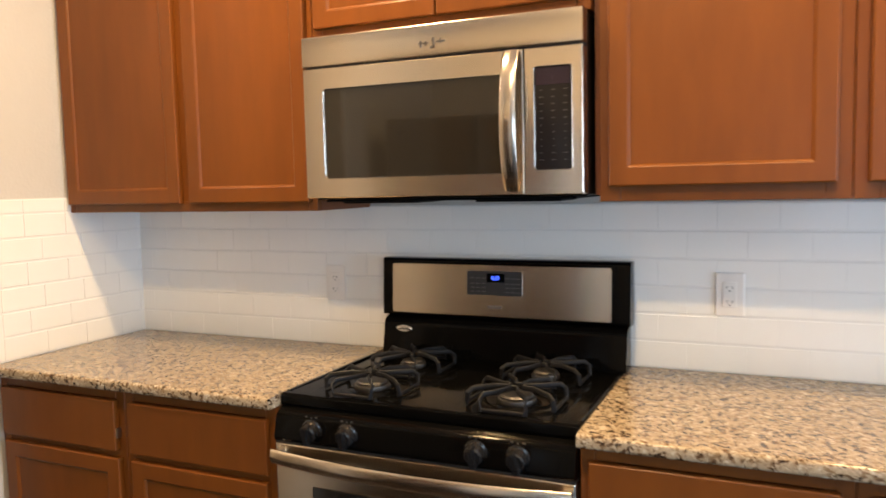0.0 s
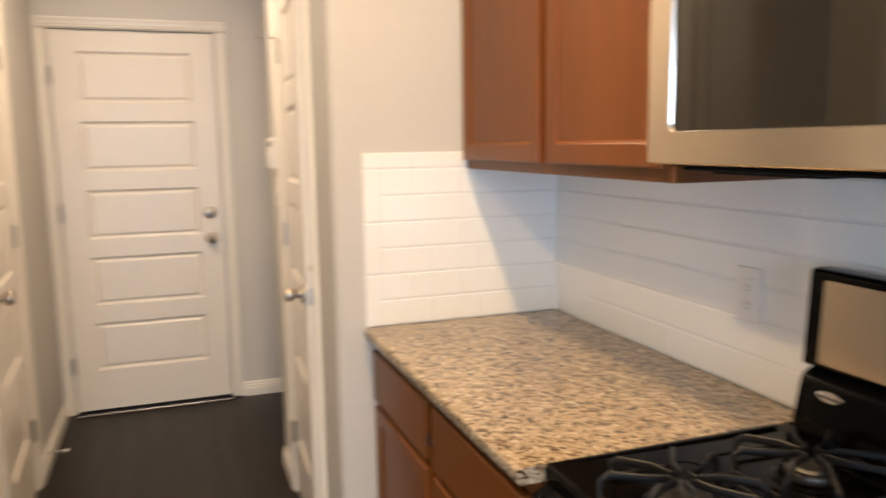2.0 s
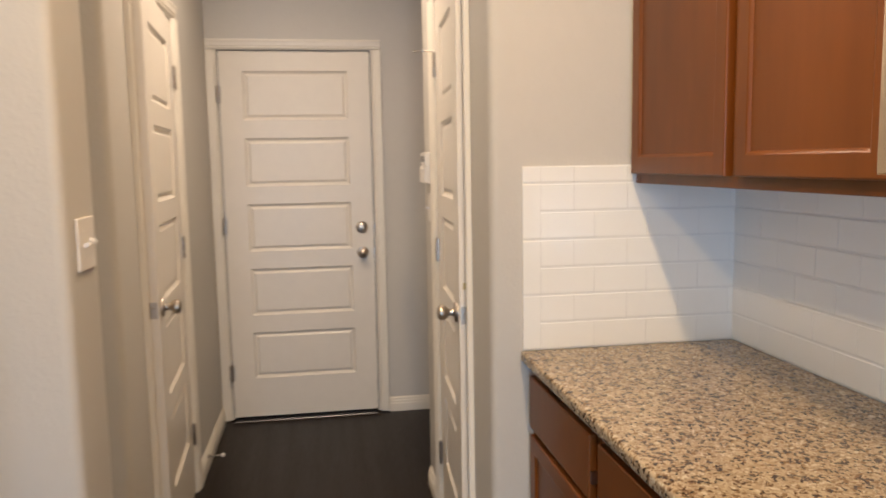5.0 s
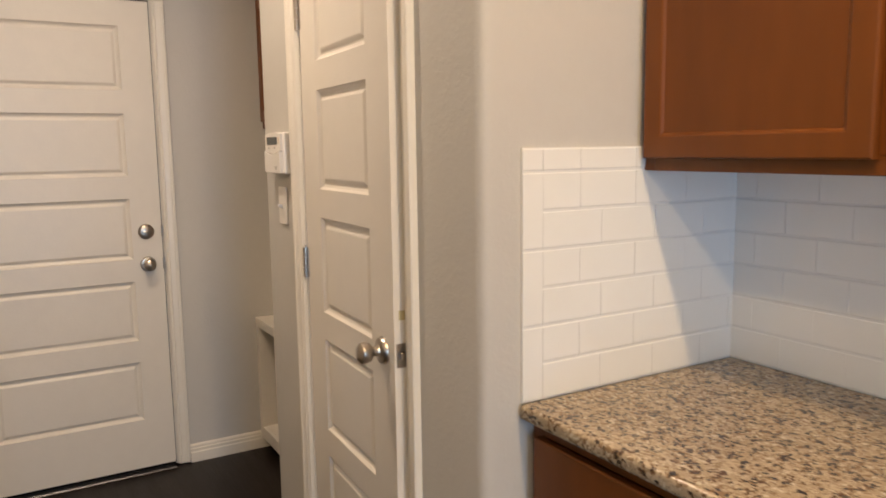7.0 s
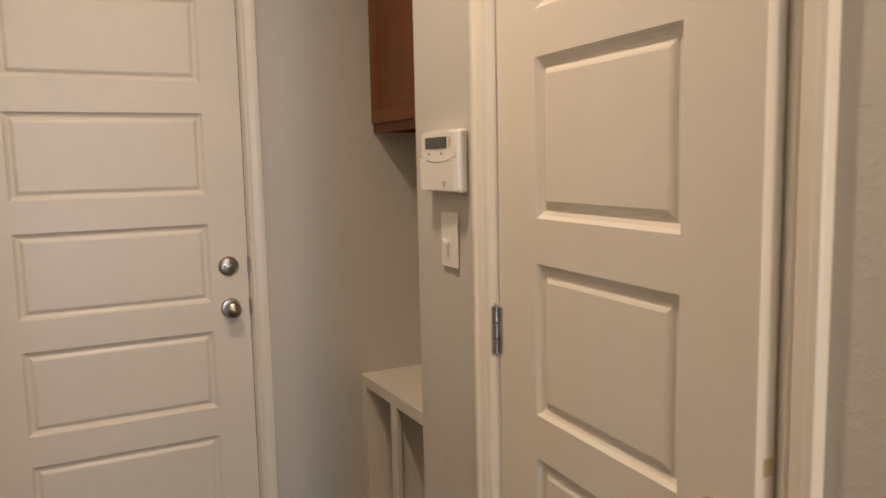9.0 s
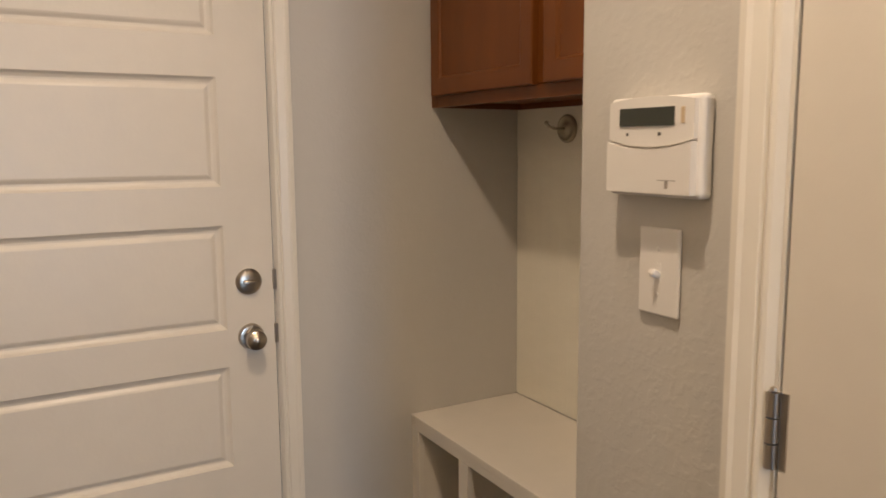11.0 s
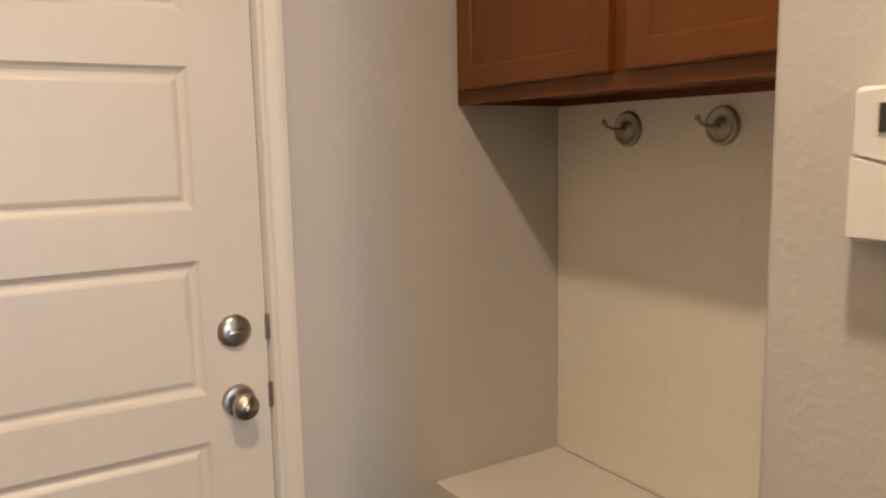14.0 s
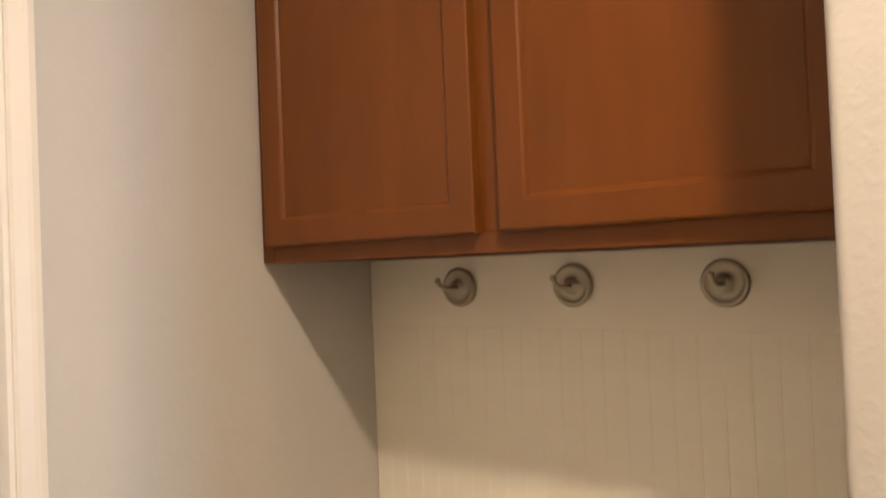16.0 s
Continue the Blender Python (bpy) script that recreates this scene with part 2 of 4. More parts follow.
def box(bm, x0, x1, y0, y1, z0, z1, bevel=0.0, seg=2):
    m = Matrix.LocRotScale(((x0 + x1) / 2, (y0 + y1) / 2, (z0 + z1) / 2), None, (abs(x1 - x0), abs(y1 - y0), abs(z1 - z0)))
    vs = bmesh.ops.create_cube(bm, size=1, matrix=m)["verts"]
    if bevel:
        es = list({e for v in vs for e in v.link_edges})
        bmesh.ops.bevel(bm, geom=es, offset=bevel, segments=seg, affect="EDGES", profile=0.5)
    return bm


def boxes(*rows, bevel=0.0):
    bm = bmesh.new()
    for r in rows:
        box(bm, *r, bevel=bevel)
    return bm


def rounded(pts, steps=6):
    """Plan outline; a point with a third number has its corner rounded by that radius."""
    out = []
    n = len(pts)
    for i, p in enumerate(pts):
        c = Vector(p[:2])
        if len(p) < 3:
            out.append(c)
            continue
        a, b = Vector(pts[i - 1][:2]) - c, Vector(pts[(i + 1) % n][:2]) - c
        a, b = a.normalized() * p[2], b.normalized() * p[2]
        for k in range(steps + 1):
            t = k / steps
            out.append(c + a * (1 - t) ** 2 + b * t ** 2)
    return out


def prism(bm, pts, lo, hi, axis="z"):
    """Extrudes an outline along an axis: z takes (x, y), x takes (y, z), y takes (x, z)."""
    place = {"z": lambda p, h: (p[0], p[1], h), "x": lambda p, h: (h, p[0], p[1]), "y": lambda p, h: (p[0], h, p[1])}[axis]
    a = [bm.verts.new(place(p, lo)) for p in pts]
    b = [bm.verts.new(place(p, hi)) for p in pts]
    n = len(pts)
    fs = [bm.faces.new((a[i], a[(i + 1) % n], b[(i + 1) % n], b[i])) for i in range(n)]
    fs += [bm.faces.new(a[::-1]), bm.faces.new(b)]
    bmesh.ops.recalc_face_normals(bm, faces=fs)
    return bm


def lathe(bm, profile, m, steps=24):
    """Turns (radius, height) pairs round the local z of m."""
    rings = []
    for r, h in profile:
        if r < 1e-6:
            rings.append([bm.verts.new(m @ Vector((0, 0, h)))])
        else:
            rings.append([bm.verts.new(m @ Vector((r * math.cos(2 * math.pi * k / steps), r * math.sin(2 * math.pi * k / steps), h))) for k in range(steps)])
    fs = []
    for a, b in zip(rings, rings[1:]):
        for k in range(steps):
            q = [a[k % len(a)], a[(k + 1) % len(a)], b[(k + 1) % len(b)], b[k % len(b)]]
            q = list(dict.fromkeys(q))
            if len(q) > 2:
                fs.append(bm.faces.new(q))
    bmesh.ops.recalc_face_normals(bm, faces=fs)
    return bm


def tube(bm, pts, ry, rz=None, steps=10, up=(0, 0, 1)):
    """A swept elliptical bar along points."""
    rz = rz or ry
    pts = [Vector(p) for p in pts]
    rings = []
    for i, p in enumerate(pts):
        d = (pts[min(i + 1, len(pts) - 1)] - pts[max(i - 1, 0)]).normalized()
        s = d.cross(Vector(up))
        s = s.normalized() if s.length > 1e-4 else Vector((1, 0, 0))
        u = s.cross(d).normalized()
        rings.append([bm.verts.new(p + s * ry * math.cos(2 * math.pi * k / steps) + u * rz * math.sin(2 * math.pi * k / steps)) for k in range(steps)])
    fs = []
    for a, b in zip(rings, rings[1:]):
        fs += [bm.faces.new((a[k], a[(k + 1) % steps], b[(k + 1) % steps], b[k])) for k in range(steps)]
    fs += [bm.faces.new(rings[0][::-1]), bm.faces.new(rings[-1])]
    bmesh.ops.recalc_face_normals(bm, faces=fs)
    return bm


def ring_fill(bm, rings):
    """Nested four-cornered rings joined by faces, the last one filled."""
    vs = [[bm.verts.new(p) for p in r] for r in rings]
    fs = []
    for a, b in zip(vs, vs[1:]):
        n = len(a)
        fs += [bm.faces.new((a[k], a[(k + 1) % n], b[(k + 1) % n], b[k])) for k in range(n)]
    fs.append(bm.faces.new(vs[-1]))
    return fs


def rect(u0, u1, v0, v1, inset=0.0, radius=0.0, steps=4):
    pts = [(u0 + inset, v0 + inset), (u1 - inset, v0 + inset), (u1 - inset, v1 - inset), (u0 + inset, v1 - inset)]
    return rounded([(*p, radius) for p in pts], steps) if radius else pts



# ---- plan ----
BACK, SIDE = 2.508, -2.148          # plaster behind the tiles
HALL_R, HALL_L, END = 1.795, 0.76, -4.444
NOOK_X, NOOK_Y = -3.431, 2.415

structure("floor", boxes((-4.9, 3.72, -3.52, 2.66, -0.12, 0.0)), M_FLOOR, "dark espresso-stained smooth wood floor", "floor")
structure("ceiling", boxes((-4.9, 3.72, -3.52, 2.66, CEIL, CEIL + 0.12)), M_CEIL, "white flat painted ceiling", "ceiling")


def wall(name, label, *prisms):
    bm = bmesh.new()
    for pts, lo, hi in prisms:
        prism(bm, rounded(pts), lo, hi)
    ob = structure(name, bm, M_WALL, label, "wall")
    for p in ob.data.polygons:
        p.use_smooth = True
    ob.data.set_sharp_from_angle(angle=radians(35))
    return ob


def slab(x0, x1, y0, y1, lo=0.0, hi=CEIL):
    return ([(x0, y0), (x1, y0), (x1, y1), (x0, y1)], lo, hi)


GREIGE = "warm greige textured drywall"
wall("wall_kitchen_back", GREIGE + " behind the kitchen run", slab(SIDE, 3.6, BACK, 2.62))
wall("wall_pantry_corner", GREIGE + " with a bullnose corner",
     ([(SIDE, 2.62), (SIDE, HALL_R, 0.028), (-2.442, HALL_R), (-2.442, 1.91), (-2.265, 1.91), (-2.265, 2.62)], 0, CEIL),
     slab(-3.098, -2.442, HALL_R, 1.91, 2.055))
wall("wall_nook_side", GREIGE + " beside the mudroom nook",
     ([(-3.098, HALL_R), (-3.098, 1.91), (-3.3, 1.91), (-3.3, NOOK_Y), (NOOK_X, NOOK_Y), (NOOK_X, HALL_R, 0.010)], 0, CEIL))
wall("wall_nook_back", GREIGE + " closing nook and pantry", slab(-4.58, -2.265, NOOK_Y, 2.55))
wall("wall_hall_end", GREIGE + " round the garage door",
     slab(-4.58, END, HALL_L - 0.115, 0.806), slab(-4.58, END, 1.653, NOOK_Y), slab(-4.58, END, 0.806, 1.653, 2.062))
wall("wall_garage", GREIGE + " closing the place behind the garage door", slab(-4.85, -4.72, 0.5, 2.0))
wall("wall_hall_left", GREIGE + " with a closet doorway",
     slab(END, -3.52, HALL_L - 0.115, HALL_L), slab(-3.52, -2.77, HALL_L - 0.115, HALL_L, 2.055),
     ([(-2.77, HALL_L), (-2.77, HALL_L - 0.115), (-2.565, HALL_L - 0.115), (-2.565, -1.4), (-2.468, -1.4), (-2.468, HALL_L, 0.028)], 0, CEIL))
wall("wall_closet", GREIGE + " closing the hall closet", slab(-3.8, -2.565, -0.1, 0.0), slab(-3.8, -3.7, 0.0, HALL_L - 0.115))
wall("wall_fridge_stub", GREIGE + " end of the wall beside the refrigerator",
     ([(-1.82, -0.15), (-1.82, 0.828, 0.028), (-2.045, 0.828, 0.028), (-2.045, -0.15)], 0, CEIL))
# The opening is made up, to let the added passage lamp in.
wall("wall_passage", GREIGE + " closing the side passage", slab(-2.565, -1.9, -1.52, -1.4), slab(-0.94, -0.82, -1.52, -1.4), slab(-1.9, -0.94, -1.52, -1.4, 0, 0.5), slab(-1.9, -0.94, -1.52, -1.4, 2.2))
wall("wall_fridge_back", GREIGE + " behind the refrigerator", slab(-2.045, -0.7, -0.27, -0.15))
wall("wall_living_west", GREIGE + " of the open room", slab(-0.82, -0.7, -3.4, -0.27))
wall("wall_living_south", GREIGE + " with two window openings", slab(-0.82, 0.35, -3.52, -3.4), slab(0.95, 1.9, -3.52, -3.4), slab(3.4, 3.72, -3.52, -3.4),
     slab(0.35, 0.95, -3.52, -3.4, 0, 0.9), slab(0.35, 0.95, -3.52, -3.4, 2.1), slab(1.9, 3.4, -3.52, -3.4, 0, 0.1), slab(1.9, 3.4, -3.52, -3.4, 2.1))
wall("wall_living_east", GREIGE + " with a patio door opening", slab(3.6, 3.72, -3.4, 0.32), slab(3.6, 3.72, 1.62, 2.62),
     slab(3.6, 3.72, 0.32, 1.62, 0, 0.1), slab(3.6, 3.72, 0.32, 1.62, 2.1))

# ---- base trim ----
BASE = [(0, 0), (0.016, 0), (0.016, 0.045), (0.013, 0.05), (0.013, 0.062), (0.009, 0.066), (0.009, 0.075), (0.004, 0.083), (0, 0.083)]


def base_run(a, b, wall_at, facing):
    """One length of baseboard: facing +x, -x, +y or -y."""
    bm = bmesh.new()
    s = 1 if facing[0] == "+" else -1
    prof = [(wall_at + s * (p + 0.0005), z) for p, z in BASE]
    prism(bm, prof, a, b, "x" if facing[1] == "y" else "y")
    return structure("baseboard", bm, M_TRIM, "cream painted stepped wooden baseboard along the wall", "baseboard")


base_run(1.6995, 2.07, END, "+x")
base_run(END + 0.017, -3.5665, HALL_L, "+y")
base_run(-2.7235, -2.47, HALL_L, "+y")
base_run(-3.4, -3.1445, HALL_R, "-y")
base_run(-2.3955, -2.172, HALL_R, "-y")

# ---- doors ----
PANELS = [1.914, 1.568, 1.222, 0.876, 0.530]
CASING = [(0, 0), (0.008, -0.009), (0.014, -0.011), (0.018, -0.008), (0.022, -0.012), (0.040, -0.015), (0.046, -0.018), (0.055, -0.018), (0.057, -0.014), (0.057, 0)]


def door_frame(index, m, w, label):
    """Jambs, stops and moulded casing; local x along the wall, front towards -y, wall face at y = 0."""
    ob = new("trim_door_%d" % index)
    ob.matrix_world = m
    tagged(ob, label, "door trim", "", "structure")
    bm = boxes((-0.0195, -0.003, 0, 0.115, 0, 2.036), (w + 0.003, w + 0.0195, 0, 0.115, 0, 2.036), (-0.0195, w + 0.0195, 0, 0.115, 2.036, 2.0545))
    part("jamb", bm, M_TRIM, ob)
    part("stop", boxes((-0.003, 0.008, 0.044, 0.08, 0, 2.036), (w - 0.008, w + 0.003, 0.044, 0.08, 0, 2.036), (-0.003, w + 0.003, 0.044, 0.08, 2.024, 2.036)), M_TRIM, ob)
    for side in (0, 1):
        bm = bmesh.new()
        prof = [((-0.008 - u) if side == 0 else (w + 0.008 + u), t - 0.0005) for u, t in CASING]
        prism(bm, prof, 0, 2.044)
        part("casing", bm, M_TRIM, ob)
    bm = bmesh.new()
    prism(bm, [(t - 0.0005, 2.044 + u) for u, t in CASING], -0.065, w + 0.065, "x")
    part("casing", bm, M_TRIM, ob)
    return ob


def knob(bm, x, z, front=0.0, r=0.026):
    m = pose(x, front, z, 90)
    lathe(bm, [(0.033, 0), (0.033, 0.004), (0.029, 0.010), (0.014, 0.013), (0.011, 0.024), (0.013, 0.029), (r * 0.85, 0.036), (r, 0.047),
               (r * 0.93, 0.057), (r * 0.6, 0.064), (0, 0.066)], m)


def door_leaf(index, m, w, hinge_left, label, lock=False, stile=0.122, tops=PANELS, ph=0.268, kz=0.942):
    """A five-panel moulded leaf; front face at y = 0, thickness towards +y."""
    ob = new("door_%d" % index)
    ob.matrix_world = m
    tagged(ob, label, "door", "", "structure")
    T, H = 0.035, 2.017
    bm = bmesh.new()
    rows = [H - 0.002] + [v for t in tops for v in (t, t - ph)] + [0.0]
    box(bm, 0, stile, 0, T, 0, H)
    box(bm, w - stile, w, 0, T, 0, H)
    for a, b in zip(rows[0::2], rows[1::2]):
        box(bm, stile, w - stile, 0, T, b, a)
    part("body", bm, M_DOOR, ob)
    for t in tops:
        bm = bmesh.new()
        steps = [(0, 0), (0.006, 0.007), (0.013, 0.011), (0.018, 0.011), (0.025, 0.006), (0.030, 0.004)]
        rings = [[(u, d, v) for u, v in rect(stile, w - stile, t - ph, t, i)] for i, d in steps]
        ring_fill(bm, rings)
        bmesh.ops.recalc_face_normals(bm, faces=bm.faces)
        box(bm, stile, w - stile, 0.02, T, t - ph, t)
        part("panel", bm, M_DOOR, ob)
    hx, lx = (0, w) if hinge_left else (w, 0)
    s = 1 if hinge_left else -1
    for z in (0.255, 1.08, 1.79):
        bm = bmesh.new()
        for k in range(3):
            lathe(bm, [(0, 0), (0.0078, 0), (0.0078, 0.0285), (0, 0.0285)], pose(hx - s * 0.007, -0.005, z - 0.045 + 0.0305 * k), 12)
        lathe(bm, [(0, 0), (0.004, 0.001), (0.0035, 0.004), (0, 0.006)], pose(hx - s * 0.007, -0.005, z + 0.0455), 10)
        box(bm, min(hx, hx + s * 0.010), max(hx, hx + s * 0.010), -0.0015, 0.001, z - 0.045, z + 0.045)
        part("hinge", bm, M_NICKEL, ob, "satin nickel butt hinge", True)
    bm = bmesh.new()
    kx = lx - s * 0.064
    knob(bm, kx, kz)
    part("door_knob", bm, M_NICKEL, ob, "round satin nickel knob", True)
    bm = bmesh.new()
    e = lx + s * 0.001
    box(bm, min(e, lx - s * 0.002), max(e, lx - s * 0.002), 0.005, 0.030, kz - 0.028, kz + 0.028)
    box(bm, min(e, e + s * 0.009), max(e, e + s * 0.009), 0.011, 0.024, kz - 0.009, kz + 0.009, 0.002)
    part("latch", bm, M_NICKEL, ob, "satin nickel latch plate")
    if lock:
        bm = bmesh.new()
        lathe(bm, [(0.033, 0), (0.033, 0.006), (0.028, 0.012), (0.024, 0.014), (0, 0.014)], pose(kx - 0.001, 0, 1.054, 90))
        box(bm, kx - 0.018, kx + 0.014, -0.026, -0.012, 1.049, 1.059, 0.003)
        part("deadbolt", bm, M_NICKEL, ob, "round satin nickel deadbolt with a thumb turn", True)
        bm = bmesh.new()
        lathe(bm, [(0.009, 0), (0.009, 0.006), (0.006, 0.008), (0, 0.008)], pose(kx, -0.061, kz, 90), 14)
        part("knob_button", bm, M_NICKEL, ob, "", True)
        part("door_sweep", boxes((0.002, w - 0.002, 0.004, 0.03, -0.012, -0.001)), M_BLACKM, ob, "black rubber sweep")
        for zc in (kz, 1.054):
            part("strike_plate", boxes((w - 0.003, w + 0.007, -0.0045, 0.004, zc - 0.026, zc + 0.026), bevel=0.002), M_NICKEL, ob)
    return ob


F_END = pose(END, 0.826, 0.008, 0, 0, 90)
door_frame(1, F_END, 0.807, "cream moulded casing round the garage door")
end_door = door_leaf(1, F_END @ pose(0, -0.016, 0.017), 0.807, True, "closed off-white five-panel garage door at the hall's end", True, tops=[1.914, 1.556, 1.198, 0.840, 0.482], ph=0.262, kz=0.913)
# Dark strip set round the leaf in place of the gap's own shade.
strip = boxes((-0.0045, -0.0004, -0.006, -0.0006, 0.012, 2.0395), (0.8074, 0.8115, -0.006, -0.0006, 0.012, 2.0395), (-0.0045, 0.8115, -0.006, -0.0006, 2.0396, 2.0435))
part("door_gap_shade", strip, M_GREYP, end_door, "dark strip standing for the shade in the door gap").matrix_local = pose(0, 0.016, -0.017)
F_PAN = pose(-3.078, HALL_R, 0)
door_frame(2, F_PAN, 0.616, "cream moulded casing round the pantry door")
pantry = door_leaf(2, F_PAN @ pose(0, 0.002, 0.012, 0, 0, -3.0), 0.616, True, "off-white five-panel pantry door standing slightly ajar", stile=0.131)
bm = bmesh.new()
tube(bm, [(0.0, -0.008, 1.84), (0.0, -0.05, 1.842), (-0.004, -0.075, 1.842)], 0.003)
lathe(bm, [(0, 0), (0.006, 0.001), (0.006, 0.008), (0, 0.009)], pose(-0.004, -0.074, 1.842, 90), 10)
part("hinge_pin_stop", bm, M_NICKEL, pantry, "thin nickel hinge-pin door stop", True)
bm = boxes((0.6162, 0.6166, 0.012, 0.028, 1.024, 1.046))
part("smudge", bm, M_STAIN, pantry, "yellowed smudge on the edge")
F_LEFT = pose(-2.79, HALL_L, 0, 0, 0, 180)
door_frame(3, F_LEFT, 0.71, "cream moulded casing round the closet door")
door_leaf(3, pose(-3.5, HALL_L, 0, 0, 0, 180 + 3.2) @ pose(-0.71, 0.002, 0.012), 0.71, False, "off-white five-panel closet door standing slightly ajar", stile=0.128)

bm = bmesh.new()
prism(bm, [(END - 0.1, 0.0), (END + 0.035, 0.0), (END + 0.03, 0.006), (END + 0.012, 0.011), (END - 0.1, 0.011)], 0.828, 1.630, "y")
structure("threshold", bm, M_SILL, "ribbed aluminium threshold under the garage door", "threshold")

stop = thing("door_stop", (-3.78, HALL_L + 0.018, 0.06), "small rigid nickel door stop on the baseboard", "door stop")
bm = bmesh.new()
lathe(bm, [(0, 0), (0.011, 0), (0.011, 0.004), (0.004, 0.007), (0.004, 0.062), (0, 0.062)], pose(-3.78, HALL_L + 0.013, 0.06, -90), 12)
part("rod", bm, M_NICKEL, stop, "", True)
bm = bmesh.new()
lathe(bm, [(0.004, 0.060), (0.009, 0.061), (0.009, 0.074), (0, 0.076)], pose(-3.78, HALL_L + 0.013, 0.06, -90), 12)
part("bumper", bm, M_RUBBER, stop, "white rubber tip", True)


# ---- kitchen cabinets ----
def cabinet_door(parent, x0, x1, z0, z1, y, frame_w=0.047, name="door"):
    """A framed cherry door, front at y facing -y, with its recessed panel."""
    bm = bmesh.new()
    rings = [[(u, d, v) for u, v in rect(x0, x1, z0, z1, i)] for i, d in ((0, y + 0.02), (0, y + 0.004), (0.001, y + 0.0015), (0.004, y))]
    rings += [[(u, d, v) for u, v in rect(x0, x1, z0, z1, i)] for i, d in ((frame_w - 0.004, y), (frame_w, y + 0.002), (frame_w + 0.004, y + 0.007))]
    vs = [[bm.verts.new(p) for p in r] for r in rings]
    for a, b in zip(vs, vs[1:]):
        for k in range(4):
            bm.faces.new((a[k], a[(k + 1) % 4], b[(k + 1) % 4], b[k]))
    bmesh.ops.recalc_face_normals(bm, faces=bm.faces)
    d = part(name, bm, M_CHERRY, parent)
    i = frame_w + 0.0035
    part("panel", boxes((x0 + i, x1 - i, y + 0.0072, y + 0.014, z0 + i, z1 - i)), M_CHERRY, d)
    return d


def drawer_front(parent, x0, x1, z0, z1, y):
    bm = bmesh.new()
    box(bm, x0, x1, y, y + 0.02, z0, z1, 0.004, 3)
    return part("drawer_front", bm, M_CHERRY, parent)


def carcass(parent, x0, x1, y0, y1, z0, z1, mids=(), rail=0.032, toe=0.0, mid_z=None):
    """Sides, top, bottom, back and a face frame; front at y0."""
    t = 0.016
    part("side_panel", boxes((x0, x0 + t, y0 + 0.019, y1, z0 - toe, z1)), M_CHERRY_IN, parent)
    part("side_panel", boxes((x1 - t, x1, y0 + 0.019, y1, z0 - toe, z1)), M_CHERRY_IN, parent)
    part("back_panel", boxes((x0 + t, x1 - t, y1 - 0.01, y1, z0, z1)), M_CHERRY_IN, parent)
    part("bottom_panel", boxes((x0 + t, x1 - t, y0 + 0.019, y1 - 0.01, z0 + 0.016, z0 + 0.03)), M_CHERRY_IN, parent)
    part("top_panel", boxes((x0 + t, x1 - t, y0 + 0.019, y1 - 0.01, z1 - t, z1)), M_CHERRY_IN, parent)
    bm = bmesh.new()
    box(bm, x0, x0 + rail, y0, y0 + 0.019, z0, z1, 0.0015, 1)
    box(bm, x1 - rail, x1, y0, y0 + 0.019, z0, z1, 0.0015, 1)
    box(bm, x0 + rail, x1 - rail, y0, y0 + 0.019, z0, z0 + rail, 0.0015, 1)
    box(bm, x0 + rail, x1 - rail, y0, y0 + 0.019, z1 - rail, z1, 0.0015, 1)
    for x in mids:
        box(bm, x - 0.03, x + 0.03, y0, y0 + 0.019, z0 + rail, z1 - rail, 0.0015, 1)
    if mid_z:
        box(bm, x0 + rail, x1 - rail, y0 + 0.0005, y0 + 0.0185, mid_z - 0.012, mid_z + 0.012)
    part("face_frame", bm, M_CHERRY, parent)


UPPER = "reddish cherry wall cabinet"
ucl = thing("wall_cabinet", (-1.65, BACK, 1.367), UPPER + " beside the microwave", "cabinet", "kitchen wall cabinets")
carcass(ucl, -2.146, -1.156, 2.205, BACK - 0.001, 1.367, 2.44, (-1.625,))
cabinet_door(ucl, -2.128, -1.647, 1.393, 2.42, 2.184)
cabinet_door(ucl, -1.609, -1.172, 1.393, 2.42, 2.184)
ucm = thing("wall_cabinet", (-0.76, BACK, 1.842), "short cherry wall cabinet above the microwave", "cabinet", "kitchen wall cabinets")
carcass(ucm, -1.154, -0.372, 2.205, BACK - 0.001, 1.842, 2.44, ())
cabinet_door(ucm, -1.138, -0.771, 1.868, 2.42, 2.184)
cabinet_door(ucm, -0.766, -0.388, 1.868, 2.42, 2.184)
ucr = thing("wall_cabinet", (-0.09, BACK, 1.384), UPPER + " over the counter beyond the microwave", "cabinet", "kitchen wall cabinets")
carcass(ucr, -0.351, 0.186, 2.205, BACK - 0.001, 1.384, 2.44, rail=0.05)
part("filler_strip", boxes((-0.3695, -0.3525, 2.24, 2.26, 1.40, 2.43)), M_CHERRY_IN, ucr, "narrow cherry filler beside the microwave")
cabinet_door(ucr, -0.327, 0.157, 1.420, 2.42, 2.184)
ucr2 = thing("wall_cabinet", (0.45, BACK, 1.384), "reddish-brown cherry wall cabinet at the run's end", "cabinet", "kitchen wall cabinets")
carcass(ucr2, 0.188, 0.725, 2.205, BACK - 0.001, 1.384, 2.44, rail=0.05)
cabinet_door(ucr2, 0.216, 0.702, 1.420, 2.42, 2.184)

LOWER = "cherry base cabinet with drawer over door"


